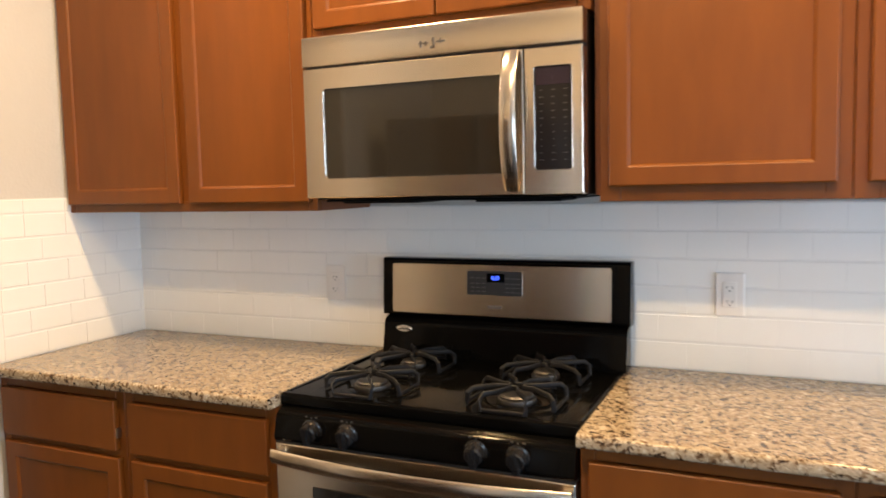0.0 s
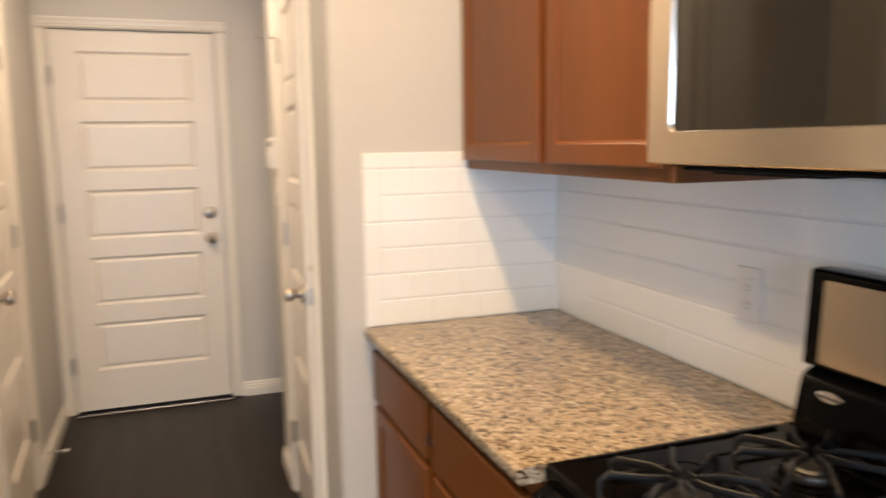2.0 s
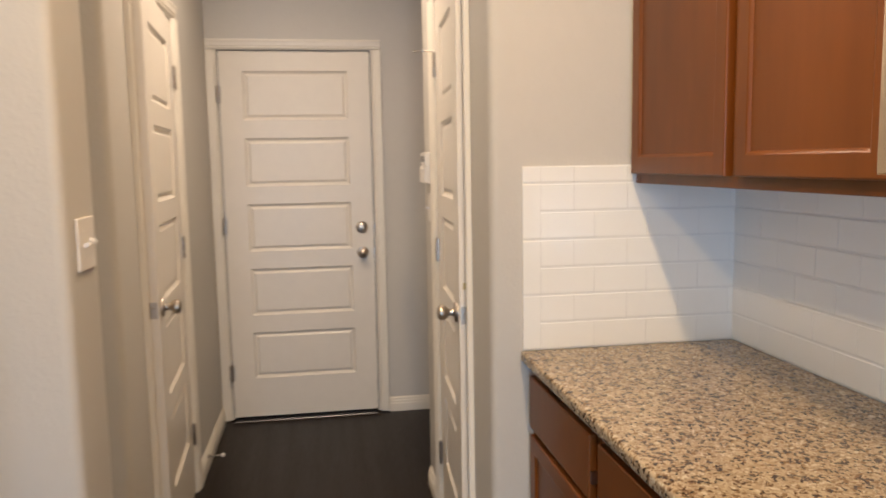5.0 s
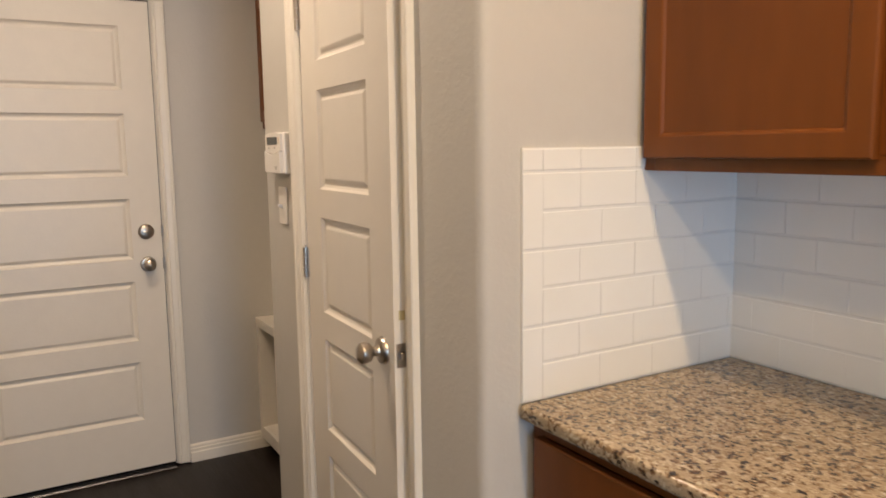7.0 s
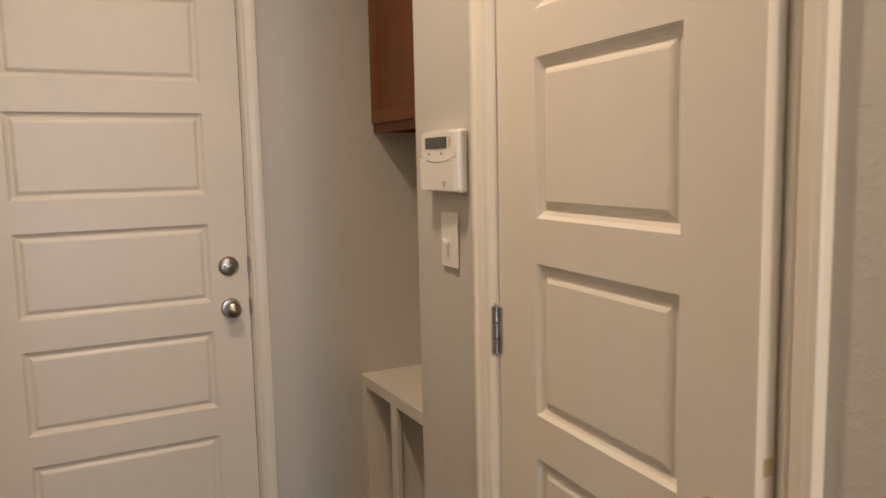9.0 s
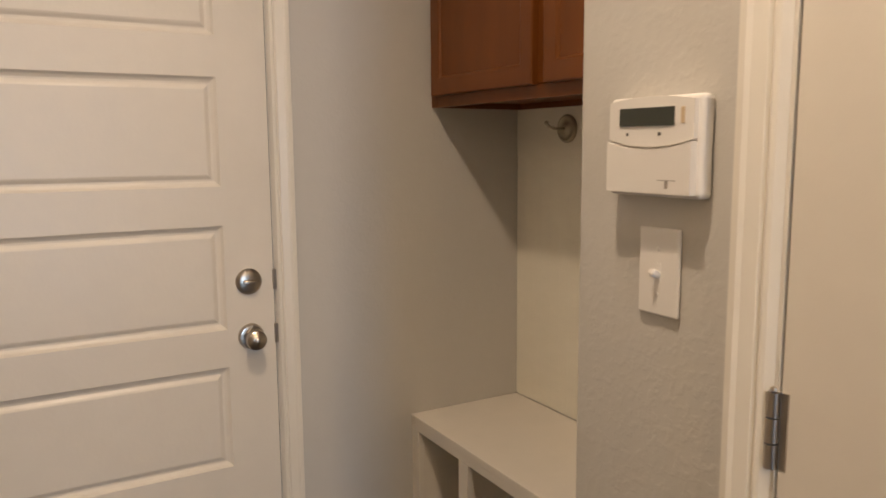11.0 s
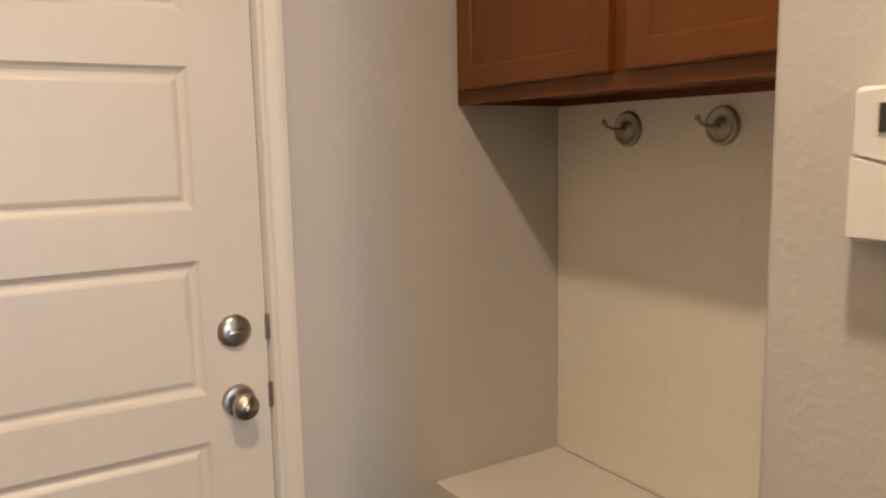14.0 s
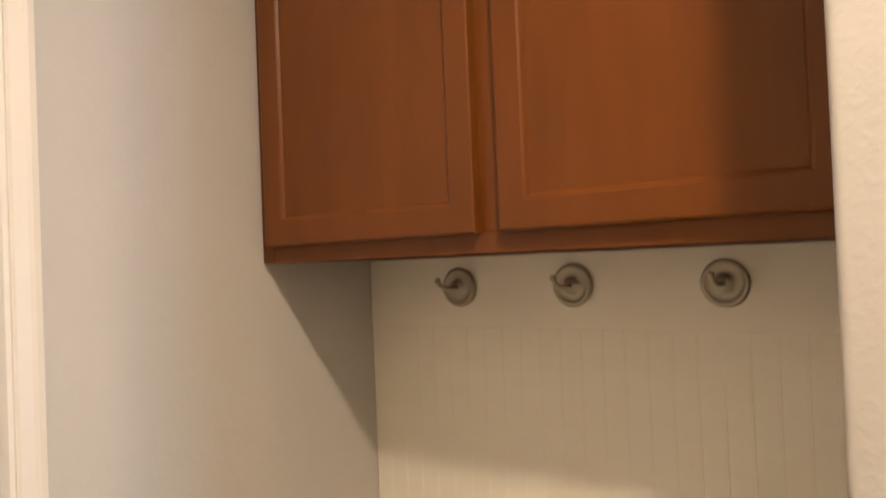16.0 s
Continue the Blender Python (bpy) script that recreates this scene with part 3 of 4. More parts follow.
def base_unit(x0, x1, label, dx0, dx1, ox0, ox1):
    ob = thing("base_cabinet", ((x0 + x1) / 2, BACK, 0), label, "cabinet", "kitchen base cabinets")
    carcass(ob, x0, x1, 1.915, BACK - 0.001, 0.1, 0.882, (), toe=0.1, mid_z=0.694)
    part("toe_kick", boxes((x0 + 0.016, x1 - 0.016, 1.985, 2.0, 0.0, 0.1)), M_CHERRY_IN, ob)
    drawer_front(ob, dx0, dx1, 0.704, 0.850, 1.895)
    cabinet_door(ob, ox0, ox1, 0.125, 0.684, 1.895)
    return ob


bu = base_unit(-2.146, -1.632, LOWER + " against the wall", -2.122, -1.655, -2.118, -1.648)
part("drawer_slide", boxes((-1.6545, -1.649, 1.899, 1.9145, 0.742, 0.770)), M_NICKEL, bu, "small nickel drawer bracket")
base_unit(-1.630, -1.113, LOWER + " beside the range", -1.603, -1.133, -1.600, -1.137)
base_unit(-0.332, 0.181, LOWER + " at the range's other side", -0.312, 0.158, -0.308, 0.154)
base_unit(0.183, 0.72, LOWER + " at the run's end", 0.206, 0.697, 0.210, 0.693)


def worktop(x0, x1, label):
    ob = thing("worktop", ((x0 + x1) / 2, 2.18, 0.884), label, "worktop", "granite worktops")
    part("slab", boxes((x0, x1, 1.9, 2.499, 0.884, 0.914)), M_GRANITE, ob)
    bm = bmesh.new()
    prism(bm, rounded([(1.876, 0.884, 0.008), (1.9, 0.884), (1.9, 0.914), (1.876, 0.914, 0.010)], 4), x0, x1, "x")
    part("eased_edge", bm, M_GRANITE, ob, "polished rounded front edge", True)
    return ob


worktop(-2.137, -1.108, "polished speckled beige granite worktop with eased edge")
worktop(-0.332, 0.72, "polished speckled brown granite worktop beside the range")

# ---- gas range ----
RX0, RX1 = -1.104, -0.335
RC = (RX0 + RX1) / 2
gas = thing("gas_range", (RC, 2.15, 0), "black and stainless gas range with four burners", "stove")
part("body", boxes((RX0 + 0.004, RX1 - 0.004, 1.93, 2.47, 0.09, 0.885), bevel=0.004), M_BLACKM, gas)
for fx in (RX0 + 0.05, RX1 - 0.05):
    for fy in (1.98, 2.42):
        bm = bmesh.new()
        lathe(bm, [(0, 0), (0.02, 0), (0.018, 0.012), (0.012, 0.09), (0, 0.09)], pose(fx, fy, 0.0), 12)
        part("foot", bm, M_BLACKM, gas)
bm = bmesh.new()
prism(bm, rounded([(1.925, 0.886, 0.006), (2.44, 0.886), (2.44, 0.912), (1.925, 0.917, 0.010)], 4), RX0, RX1, "x")
part("cooktop", bm, M_BLACK, gas, "glossy black enamel cooktop", True)
for u0, u1 in ((RX0 + 0.001, RX0 + 0.014), (RX1 - 0.014, RX1 - 0.001)):
    bm = bmesh.new()
    box(bm, u0, u1, 1.95, 2.40, 0.913, 0.919, 0.003)
    part("cooktop_rim", bm, M_BLACK, gas)
bm = bmesh.new()
prism(bm, rounded([(1.928, 0.885), (1.90, 0.872, 0.01), (1.886, 0.812, 0.006), (1.893, 0.806), (1.928, 0.806)], 3), RX0 + 0.003, RX1 - 0.003, "x")
part("control_panel", bm, M_BLACK, gas, "sloped glossy black control panel", True)
for i, kx in enumerate((RX0 + 0.115, RX0 + 0.215, RX1 - 0.225, RX1 - 0.128)):
    m = pose(kx, 1.893, 0.845, 90 + 12)
    bm = bmesh.new()
    lathe(bm, [(0, 0), (0.028, 0), (0.028, 0.004), (0.024, 0.007), (0.022, 0.026), (0.019, 0.029), (0, 0.029)], m, 24)
    vs = bmesh.ops.create_cube(bm, size=1, matrix=m @ Matrix.LocRotScale((0, 0, 0.027), Euler((0, 0, 0.12 * (i - 1))), (0.017, 0.050, 0.026)))["verts"]
    bmesh.ops.bevel(bm, geom=list({e for v in vs for e in v.link_edges}), offset=0.003, segments=2, affect="EDGES")
    part("burner_knob", bm, M_KNOB, gas, "black plastic burner knob", True)
    bm = bmesh.new()
    for j in range(3):
        bmesh.ops.create_cube(bm, size=1, matrix=m @ Matrix.LocRotScale((-0.012 + 0.014 * j, 0.034 - 0.002 * (j % 2), 0.001), None, (0.007 if j != 1 else 0.003, 0.003, 0.001)))
    part("marking", bm, M_INK, gas)
bm = boxes((RX0 + 0.002, RX1 - 0.002, 1.892, 1.93, 0.27, 0.800), bevel=0.004)
ovd = part("oven_door", bm, M_STEEL, gas, "stainless oven door with a dark window")
part("door_window", boxes((RX0 + 0.11, RX1 - 0.11, 1.889, 1.893, 0.42, 0.70), bevel=0.001), M_DGLASS, ovd)
part("vent_slot", boxes((RX0 + 0.003, RX1 - 0.003, 1.894, 1.925, 0.8005, 0.8055)), M_DARK, gas)
bm = bmesh.new()
n = 24
pts = []
for i in range(n + 1):
    u = i / n
    x = RX0 + 0.006 + (RX1 - RX0 - 0.012) * u
    bow = 1 - (2 * u - 1) ** 2
    pts.append((x, 1.872 - 0.036 * bow, 0.772))
tube(bm, pts, 0.008, 0.019, 14)
for hx in (RX0 + 0.02, RX1 - 0.02):
    box(bm, hx - 0.013, hx + 0.013, 1.868, 1.893, 0.757, 0.787, 0.004)
part("oven_handle", bm, M_STEEL, gas, "bowed stainless oven handle", True)
part("drawer_front", boxes((RX0 + 0.002, RX1 - 0.002, 1.895, 1.93, 0.1, 0.262), bevel=0.004), M_STEEL, gas)
# back guard
GX0, GX1 = -1.080, -0.320
bm = bmesh.new()
prism(bm, rounded([(2.405, 0.912), (2.425, 1.025, 0.02), (2.475, 1.04), (2.475, 0.912)], 4), GX0 + 0.01, GX1 - 0.006, "x")
part("guard_base", bm, M_BLACK, gas, "glossy black lower back guard", True)
bm = bmesh.new()
prism(bm, rounded([(2.436, 1.036, 0.008), (2.446, 1.212, 0.012), (2.492, 1.212, 0.006), (2.492, 1.036)], 4), GX0, GX1, "x")
guard = part("back_guard", bm, M_BLACK, gas, "black framed back guard", True)


def guard_plate(u0, u1, v0, v1, t, radius, lift=0.0):
    bm = bmesh.new()
    out = rect(u0, u1, v0, v1, 0, radius)
    face = lambda z: 2.436 + (z - 1.036) * 0.01 / 0.176
    a = [bm.verts.new((u, face(v) + 0.002 - lift, v)) for u, v in out]
    b = [bm.verts.new((u, face(v) - t - lift, v)) for u, v in out]
    for k in range(len(a)):
        bm.faces.new((a[k], a[(k + 1) % len(a)], b[(k + 1) % len(a)], b[k]))
    bm.faces.new(b)
    bmesh.ops.recalc_face_normals(bm, faces=bm.faces)
    return bm


part("guard_plate", guard_plate(-1.046, -0.372, 1.046, 1.195, 0.002, 0.006), M_STEEL, gas, "brushed stainless insert")
part("clock_bezel", guard_plate(-0.800, -0.626, 1.106, 1.181, 0.002, 0.006, 0.002), M_CHROME, gas)
part("clock_panel", guard_plate(-0.797, -0.628, 1.108, 1.179, 0.003, 0.005, 0.002), M_CLOCK, gas, "dark grey clock and key panel")
part("clock_display", guard_plate(-0.735, -0.680, 1.146, 1.172, 0.0045, 0.001, 0.002), M_BLACK, gas)


def words(parent, text, size, m, mat, name="digits", depth=0.0004):
    """Raised lettering from the built-in font, as a mesh part."""
    cu = bpy.data.curves.new(name, "FONT")
    cu.body, cu.size, cu.extrude = text, size, depth
    cu.align_x, cu.align_y = "CENTER", "CENTER"
    tmp = bpy.data.objects.new(name, cu)
    me = bpy.data.meshes.new_from_object(tmp)
    bpy.data.objects.remove(tmp)
    me.transform(Matrix.Translation(-ORIGIN.get(parent.name, Vector())) @ m)
    me.materials.clear()
    me.materials.append(mat)
    ob = new(name, me)
    ob.parent = parent
    return ob


words(gas, "4:33", 0.015, pose(-0.7075, 2.4325, 1.159, 86.7), M_BLUE)
bm = bmesh.new()
for kx in (-0.780, -0.762, -0.745, -0.672, -0.655, -0.640):
    for kz in (1.118, 1.130, 1.142, 1.158):
        if not (-0.74 < kx < -0.675 and kz > 1.14):
            box(bm, kx - 0.005, kx + 0.005, 2.4325, 2.4365, kz - 0.0011, kz + 0.0011)
tagged(part("key_print", bm, M_INK2, gas), kind="stuff")
part("maker_plate", boxes((-0.733, -0.69, 2.4325, 2.437, 1.069, 1.077)), M_INK2, gas, "small unreadable maker's mark")
bm = bmesh.new()
lathe(bm, [(0, 0), (0.021, 0), (0.021, 0.0015), (0.019, 0.003), (0, 0.003)], pose(-1.0, 2.419, 0.998, 80) @ Matrix.Diagonal((1.25, 0.5, 1, 1)), 28)
badge = part("badge", bm, M_CHROME, gas, "small oval chrome badge", True)
part("badge_print", boxes((-1.015, -0.985, 2.4135, 2.4155, 0.9955, 1.0)), M_INK2, badge)


def burner(cx, cy, big):
    b = bmesh.new()
    lathe(b, [(0.058, 0), (0.058, 0.003), (0.05, 0.005), (0.047, 0.003), (0, 0.003)], pose(cx, cy, 0.9135), 28)
    part("burner_bowl", b, M_BLACK, gas, "", True)
    r = 0.045 if big else 0.036
    b = bmesh.new()
    lathe(b, [(0, 0.004), (r, 0.004), (r + 0.002, 0.010), (r, 0.016), (r - 0.006, 0.018), (0, 0.018)], pose(cx, cy, 0.9135), 28)
    part("burner_head", b, M_BURNER, gas, "grey alloy burner head", True)
    b = bmesh.new()
    lathe(b, [(0, 0.018), (r - 0.005, 0.018), (r - 0.004, 0.021), (r - 0.008, 0.025), (0, 0.026)], pose(cx, cy, 0.9135), 28)
    part("burner_cap", b, M_BURNER, gas, "", True)
    # grate of four paired arms, each pair bent down to a foot bar
    b = bmesh.new()
    zt, zb = 0.956, 0.9195
    for k in range(4):
        rot = pose(cx, cy, 0, 0, 0, 90 * k) @ Matrix.Diagonal((1.09, 1.09, 1, 1))
        P = lambda r, s, z: rot @ Vector((r, s, z))
        for s in (-1, 1):
            tube(b, [P(0.016, 0.007 * s, zt), P(0.045, 0.016 * s, zt + 0.001), P(0.084, 0.046 * s, zt), P(0.094, 0.051 * s, zt - 0.010), P(0.097, 0.048 * s, zb)], 0.0036, 0.0068, 8)
        tube(b, [P(0.097, -0.048, zb + 0.004), P(0.097, 0.048, zb + 0.004)], 0.0035, 0.0045, 8)
        tube(b, [P(0.016, -0.007, zt), P(0.016, 0.007, zt)], 0.0032, 0.0062, 8)
    part("grate", b, M_IRON, gas, "black cast iron burner grate", True)
    b = bmesh.new()
    edge = rect(cx - 0.128, cx + 0.128, cy - 0.115, cy + 0.115, 0, 0.03)
    for p, q in zip(edge, edge[1:] + edge[:1]):
        tube(b, [(p[0], p[1], 0.9155), (q[0], q[1], 0.9155)], 0.0022, 0.0015, 6)
    part("well_rim", b, M_BLACK, gas, "", True)


for bx, by, big in ((-0.905, 2.045, True), (-0.905, 2.285, False), (-0.515, 2.045, True), (-0.515, 2.285, False)):
    burner(bx, by, big)

# ---- microwave ----
MX0, MX1, MZ0, MZ1, MY = -1.146, -0.375, 1.404, 1.838, 2.138
mw = thing("microwave", ((MX0 + MX1) / 2, BACK, MZ0), "stainless over-the-range microwave with a dark window", "microwave")
part("body", boxes((MX0 + 0.003, MX1 - 0.002, MY + 0.045, BACK - 0.002, MZ0 - 0.005, MZ1 - 0.004), bevel=0.003), M_BLACKM, mw, "black painted metal body")
DX = -0.520
bm = bmesh.new()
prism(bm, rounded([(MY + 0.044, 1.757), (MY, 1.757, 0.004), (MY, MZ1, 0.006), (MY + 0.044, MZ1)], 3), MX0, MX1, "x")
part("top_grille", bm, M_STEEL, mw, "stainless vent panel", True)
part("grille_gap", boxes((MX0 + 0.004, MX1 - 0.004, MY + 0.01, MY + 0.05, 1.752, 1.757)), M_DARK, mw)


def plate_with_hole(x0, x1, z0, z1, hx0, hx1, hz0, hz1, y, t, rad, mat, parent, name, label):
    bm = bmesh.new()
    n = len(rect(0, 1, 0, 1, 0, 0.1))
    o = rect(x0, x1, z0, z1, 0, 0.004)
    o2 = rect(x0, x1, z0, z1, 0.0025, 0.004)
    h = rect(hx0, hx1, hz0, hz1, 0, rad)
    rings = [[(u, y + t, v) for u, v in o], [(u, y + 0.002, v) for u, v in o], [(u, y, v) for u, v in o2], [(u, y, v) for u, v in h], [(u, y + 0.006, v) for u, v in rect(hx0, hx1, hz0, hz1, 0.003, rad)]]
    vs = [[bm.verts.new(p) for p in r] for r in rings]
    for a, b in zip(vs, vs[1:]):
        for k in range(n):
            bm.faces.new((a[k], a[(k + 1) % n], b[(k + 1) % n], b[k]))
    bmesh.ops.recalc_face_normals(bm, faces=bm.faces)
    return part(name, bm, mat, parent, label)


mdoor = plate_with_hole(MX0, DX, MZ0, 1.7515, -1.085, -0.572, 1.456, 1.697, MY, 0.044, 0.012, M_STEEL, mw, "door", "brushed stainless door frame")
part("window", boxes((-1.088, -0.569, MY + 0.0045, MY + 0.012, 1.453, 1.700)), M_DGLASS, mdoor, "dark mirror-like glass")
bm = bmesh.new()
for a, b in zip(rect(-1.085, -0.572, 1.456, 1.697, 0, 0.012), rect(-1.085, -0.572, 1.456, 1.697, 0, 0.012)[1:] + rect(-1.085, -0.572, 1.456, 1.697, 0, 0.012)[:1]):
    tube(bm, [(a[0], MY - 0.0005, a[1]), (b[0], MY - 0.0005, b[1])], 0.0009, 0.0009, 6, up=(0, 1, 0))
part("window_bead", bm, M_CHROME, mdoor, "bright polished bead", True)
bm = bmesh.new()
pts = []
for i in range(21):
    u = i / 20
    bow = 1 - (2 * u - 1) ** 2
    pts.append((-0.548 + 0.004 * bow, MY - 0.006 - 0.046 * bow ** 0.8, 1.415 + 0.333 * u))
tube(bm, pts, 0.020, 0.0045, 14, up=(0, 1, 0))
part("handle", bm, M_STEEL, mdoor, "bowed flat stainless handle", True)
cp = plate_with_hole(DX + 0.003, MX1, MZ0, 1.7515, -0.494, -0.401, 1.463, 1.708, MY, 0.044, 0.008, M_STEEL, mw, "control_column", "stainless control column")
part("keypad", boxes((-0.497, -0.398, MY + 0.004, MY + 0.012, 1.460, 1.711)), M_KEYS, cp, "glossy black touch keypad")
bm = bmesh.new()
for a, b in zip(rect(-0.494, -0.401, 1.463, 1.708, 0, 0.008), rect(-0.494, -0.401, 1.463, 1.708, 0, 0.008)[1:] + rect(-0.494, -0.401, 1.463, 1.708, 0, 0.008)[:1]):
    tube(bm, [(a[0], MY - 0.0005, a[1]), (b[0], MY - 0.0005, b[1])], 0.0009, 0.0009, 6, up=(0, 1, 0))
part("keypad_bead", bm, M_CHROME, cp, "", True)
part("display", boxes((-0.489, -0.406, MY + 0.003, MY + 0.0045, 1.664, 1.704)), M_VIOLET, cp)
words(cp, ":", 0.016, pose(-0.449, MY + 0.0028, 1.681, 90), M_LEGEND, "colon", 0.0002)
bm = bmesh.new()
for r in range(11):
    for c in range(3):
        kx, kz = -0.477 + 0.0295 * c, 1.652 - 0.0165 * r
        wd = 0.005 if (r + c) % 3 else 0.0035
        if r in (5, 6, 7, 8):
            wd = 0.0022
        box(bm, kx - wd, kx + wd, MY + 0.003, MY + 0.0042, kz - 0.0008, kz + 0.0008)
tagged(part("key_print", bm, M_LEGEND, cp, "rows of small grey key legends"), kind="stuff")
bm = bmesh.new()
for i, (u0, u1, v0, v1) in enumerate(((-0.79, -0.766, 1.787, 1.7905), (-0.786, -0.782, 1.780, 1.795), (-0.774, -0.77, 1.783, 1.793), (-0.762, -0.752, 1.777, 1.7815), (-0.757, -0.752, 1.777, 1.800), (-0.748, -0.728, 1.788, 1.7925), (-0.74, -0.737, 1.786, 1.797))):
    box(bm, -0.76 + (u0 + 0.76) * 1.2, -0.76 + (u1 + 0.76) * 1.2, MY - 0.0012, MY + 0.001, 1.789 + (v0 - 1.789) * 1.15, 1.789 + (v1 - 1.789) * 1.15)
part("maker_mark", bm, M_INK2, mw, "small dark maker's mark in plain strokes")
bm = bmesh.new()
box(bm, MX0 + 0.03, MX1 - 0.03, MY + 0.05, BACK - 0.05, MZ0 - 0.012, MZ0 - 0.0055, 0.002)
box(bm, -1.08, -0.85, 2.22, 2.38, MZ0 - 0.018, MZ0 - 0.0125, 0.002)
box(bm, -0.68, -0.45, 2.22, 2.38, MZ0 - 0.018, MZ0 - 0.0125, 0.002)
part("underside", bm, M_BLACKM, mw, "black underside with two grease filters")

# ---- refrigerator ----
FX0, FX1, FY, FS = -1.705, -0.860, 0.626, -1.241
fr = thing("refrigerator", ((FX0 + FX1) / 2, 0.25, 0), "stainless side-by-side refrigerator with an ice dispenser", "refrigerator")
part("body", boxes((FX0 + 0.004, FX1 - 0.004, -0.12, FY - 0.068, 0.03, 1.735), bevel=0.004), M_SIDE, fr, "grey painted steel cabinet")
part("base_grille", boxes((FX0 + 0.01, FX1 - 0.01, FY - 0.09, FY - 0.02, 0.0, 0.06), bevel=0.003), M_BLACKM, fr)


def bowed_door(x0, x1, z0, z1, hole=None):
    """A door with rounded long edges; an opening may be left in it."""
    cols = [(x0, -0.062), (x0, -0.006), (x0 + 0.001, -0.0025), (x0 + 0.003, -0.0006), (x0 + 0.006, 0.0)]
    cols += [(hole[0], 0.0), (hole[1], 0.0)] if hole else []
    cols += [(x1 - 0.006, 0.0), (x1 - 0.003, -0.0006), (x1 - 0.001, -0.0025), (x1, -0.006), (x1, -0.062)]
    zs = [z0] + ([hole[2], hole[3]] if hole else []) + [z1]
    bm = bmesh.new()
    g = [[bm.verts.new((x, FY + d, z)) for x, d in cols] for z in zs]
    for j in range(len(zs) - 1):
        for i in range(len(cols) - 1):
            if hole and j == 1 and i == 5:
                continue
            bm.faces.new((g[j][i], g[j][i + 1], g[j + 1][i + 1], g[j + 1][i]))
    bm.faces.new(g[0][::-1])
    bm.faces.new(g[-1])
    bmesh.ops.recalc_face_normals(bm, faces=bm.faces)
    return bm


HX0, HX1, HZ0, HZ1 = -1.138, -0.928, 0.888, 1.202
right_door = part("refrigerator_door", bowed_door(FX0, FS - 0.003, 0.065, 1.75), M_FRIDGE, fr, "brushed dark stainless door", True)
left_door = part("freezer_door", bowed_door(FS + 0.003, FX1, 0.065, 1.75, (HX0, HX1, HZ0, HZ1)), M_FRIDGE, fr, "brushed dark stainless door", True)
bm = bmesh.new()
box(bm, HX0 - 0.001, HX1 + 0.001, FY - 0.075, FY - 0.06, HZ0, HZ1)
box(bm, HX0 - 0.003, HX0, FY - 0.07, FY - 0.001, HZ0, HZ1)
box(bm, HX1, HX1 + 0.003, FY - 0.07, FY - 0.001, HZ0, HZ1)
box(bm, HX0, HX1, FY - 0.07, FY - 0.001, HZ0 - 0.003, HZ0)
box(bm, HX0, HX1, FY - 0.07, FY - 0.001, HZ1, HZ1 + 0.003)
part("dispenser_recess", bm, M_BLACKM, left_door, "black dispenser cavity")
bm = bmesh.new()
prism(bm, rounded([(FY - 0.06, 1.075), (FY + 0.003, 1.083, 0.006), (FY + 0.003, 1.199, 0.006), (FY - 0.06, 1.199)], 3), HX0 + 0.003, HX1 - 0.003, "x")
part("dispenser_panel", bm, M_FRIDGE, left_door, "stainless-look control panel", True)
bm = bmesh.new()
prism(bm, [(FY - 0.06, 0.889), (FY - 0.001, 0.889), (FY - 0.001, 0.894), (FY - 0.05, 0.905), (FY - 0.06, 0.905)], HX0 + 0.002, HX1 - 0.002, "x")
part("drip_tray", bm, M_GREYP, left_door, "grey drip tray")
bm = bmesh.new()
edge = [(u, v) for u, v in rect(HX0 + 0.001, HX1 - 0.001, HZ0 + 0.001, HZ1 - 0.001, 0, 0.014)]
low = [p for p in edge if p[1] < HZ0 + 0.0155]
for p, s in zip(low, low[1:]):
    if abs(p[0] - s[0]) + abs(p[1] - s[1]) < 0.25:
        tube(bm, [(p[0], FY + 0.0005, p[1]), (s[0], FY + 0.0005, s[1])], 0.0018, 0.0018, 6, up=(0, 1, 0))
part("tray_lip", bm, M_CHROME, left_door, "bright tray lip", True)
bm = bmesh.new()
for p, s in zip(edge, edge[1:] + edge[:1]):
    tube(bm, [(p[0], FY - 0.0008, p[1]), (s[0], FY - 0.0008, s[1])], 0.0022, 0.0016, 6, up=(0, 1, 0))
part("dispenser_seam", bm, M_DARK, left_door)
bm = bmesh.new()
prism(bm, rounded([(FY - 0.059, 0.906), (FY - 0.012, 0.898, 0.004), (FY - 0.016, 0.93, 0.01), (FY - 0.034, 1.0, 0.006), (FY - 0.032, 1.006, 0.003), (FY - 0.045, 1.075), (FY - 0.059, 1.075)], 3), -1.072, -1.014, "x")
part("dispenser_paddle", bm, M_GREYP, left_door, "grey push paddle", True)
for a, lx, mat, txt in (("blue", -0.988, M_BLUE, "0"), ("red", -1.087, M_RED, "8")):
    words(left_door, txt, 0.012, pose(lx, FY + 0.0032, 1.146, 90, 0, 180), mat, "indicator", 0.0002)
BLADE = rounded([(-0.0145, -0.010, 0.003), (0.0145, -0.010, 0.003), (0.0125, 0.011, 0.006), (-0.0125, 0.011, 0.006)], 3)
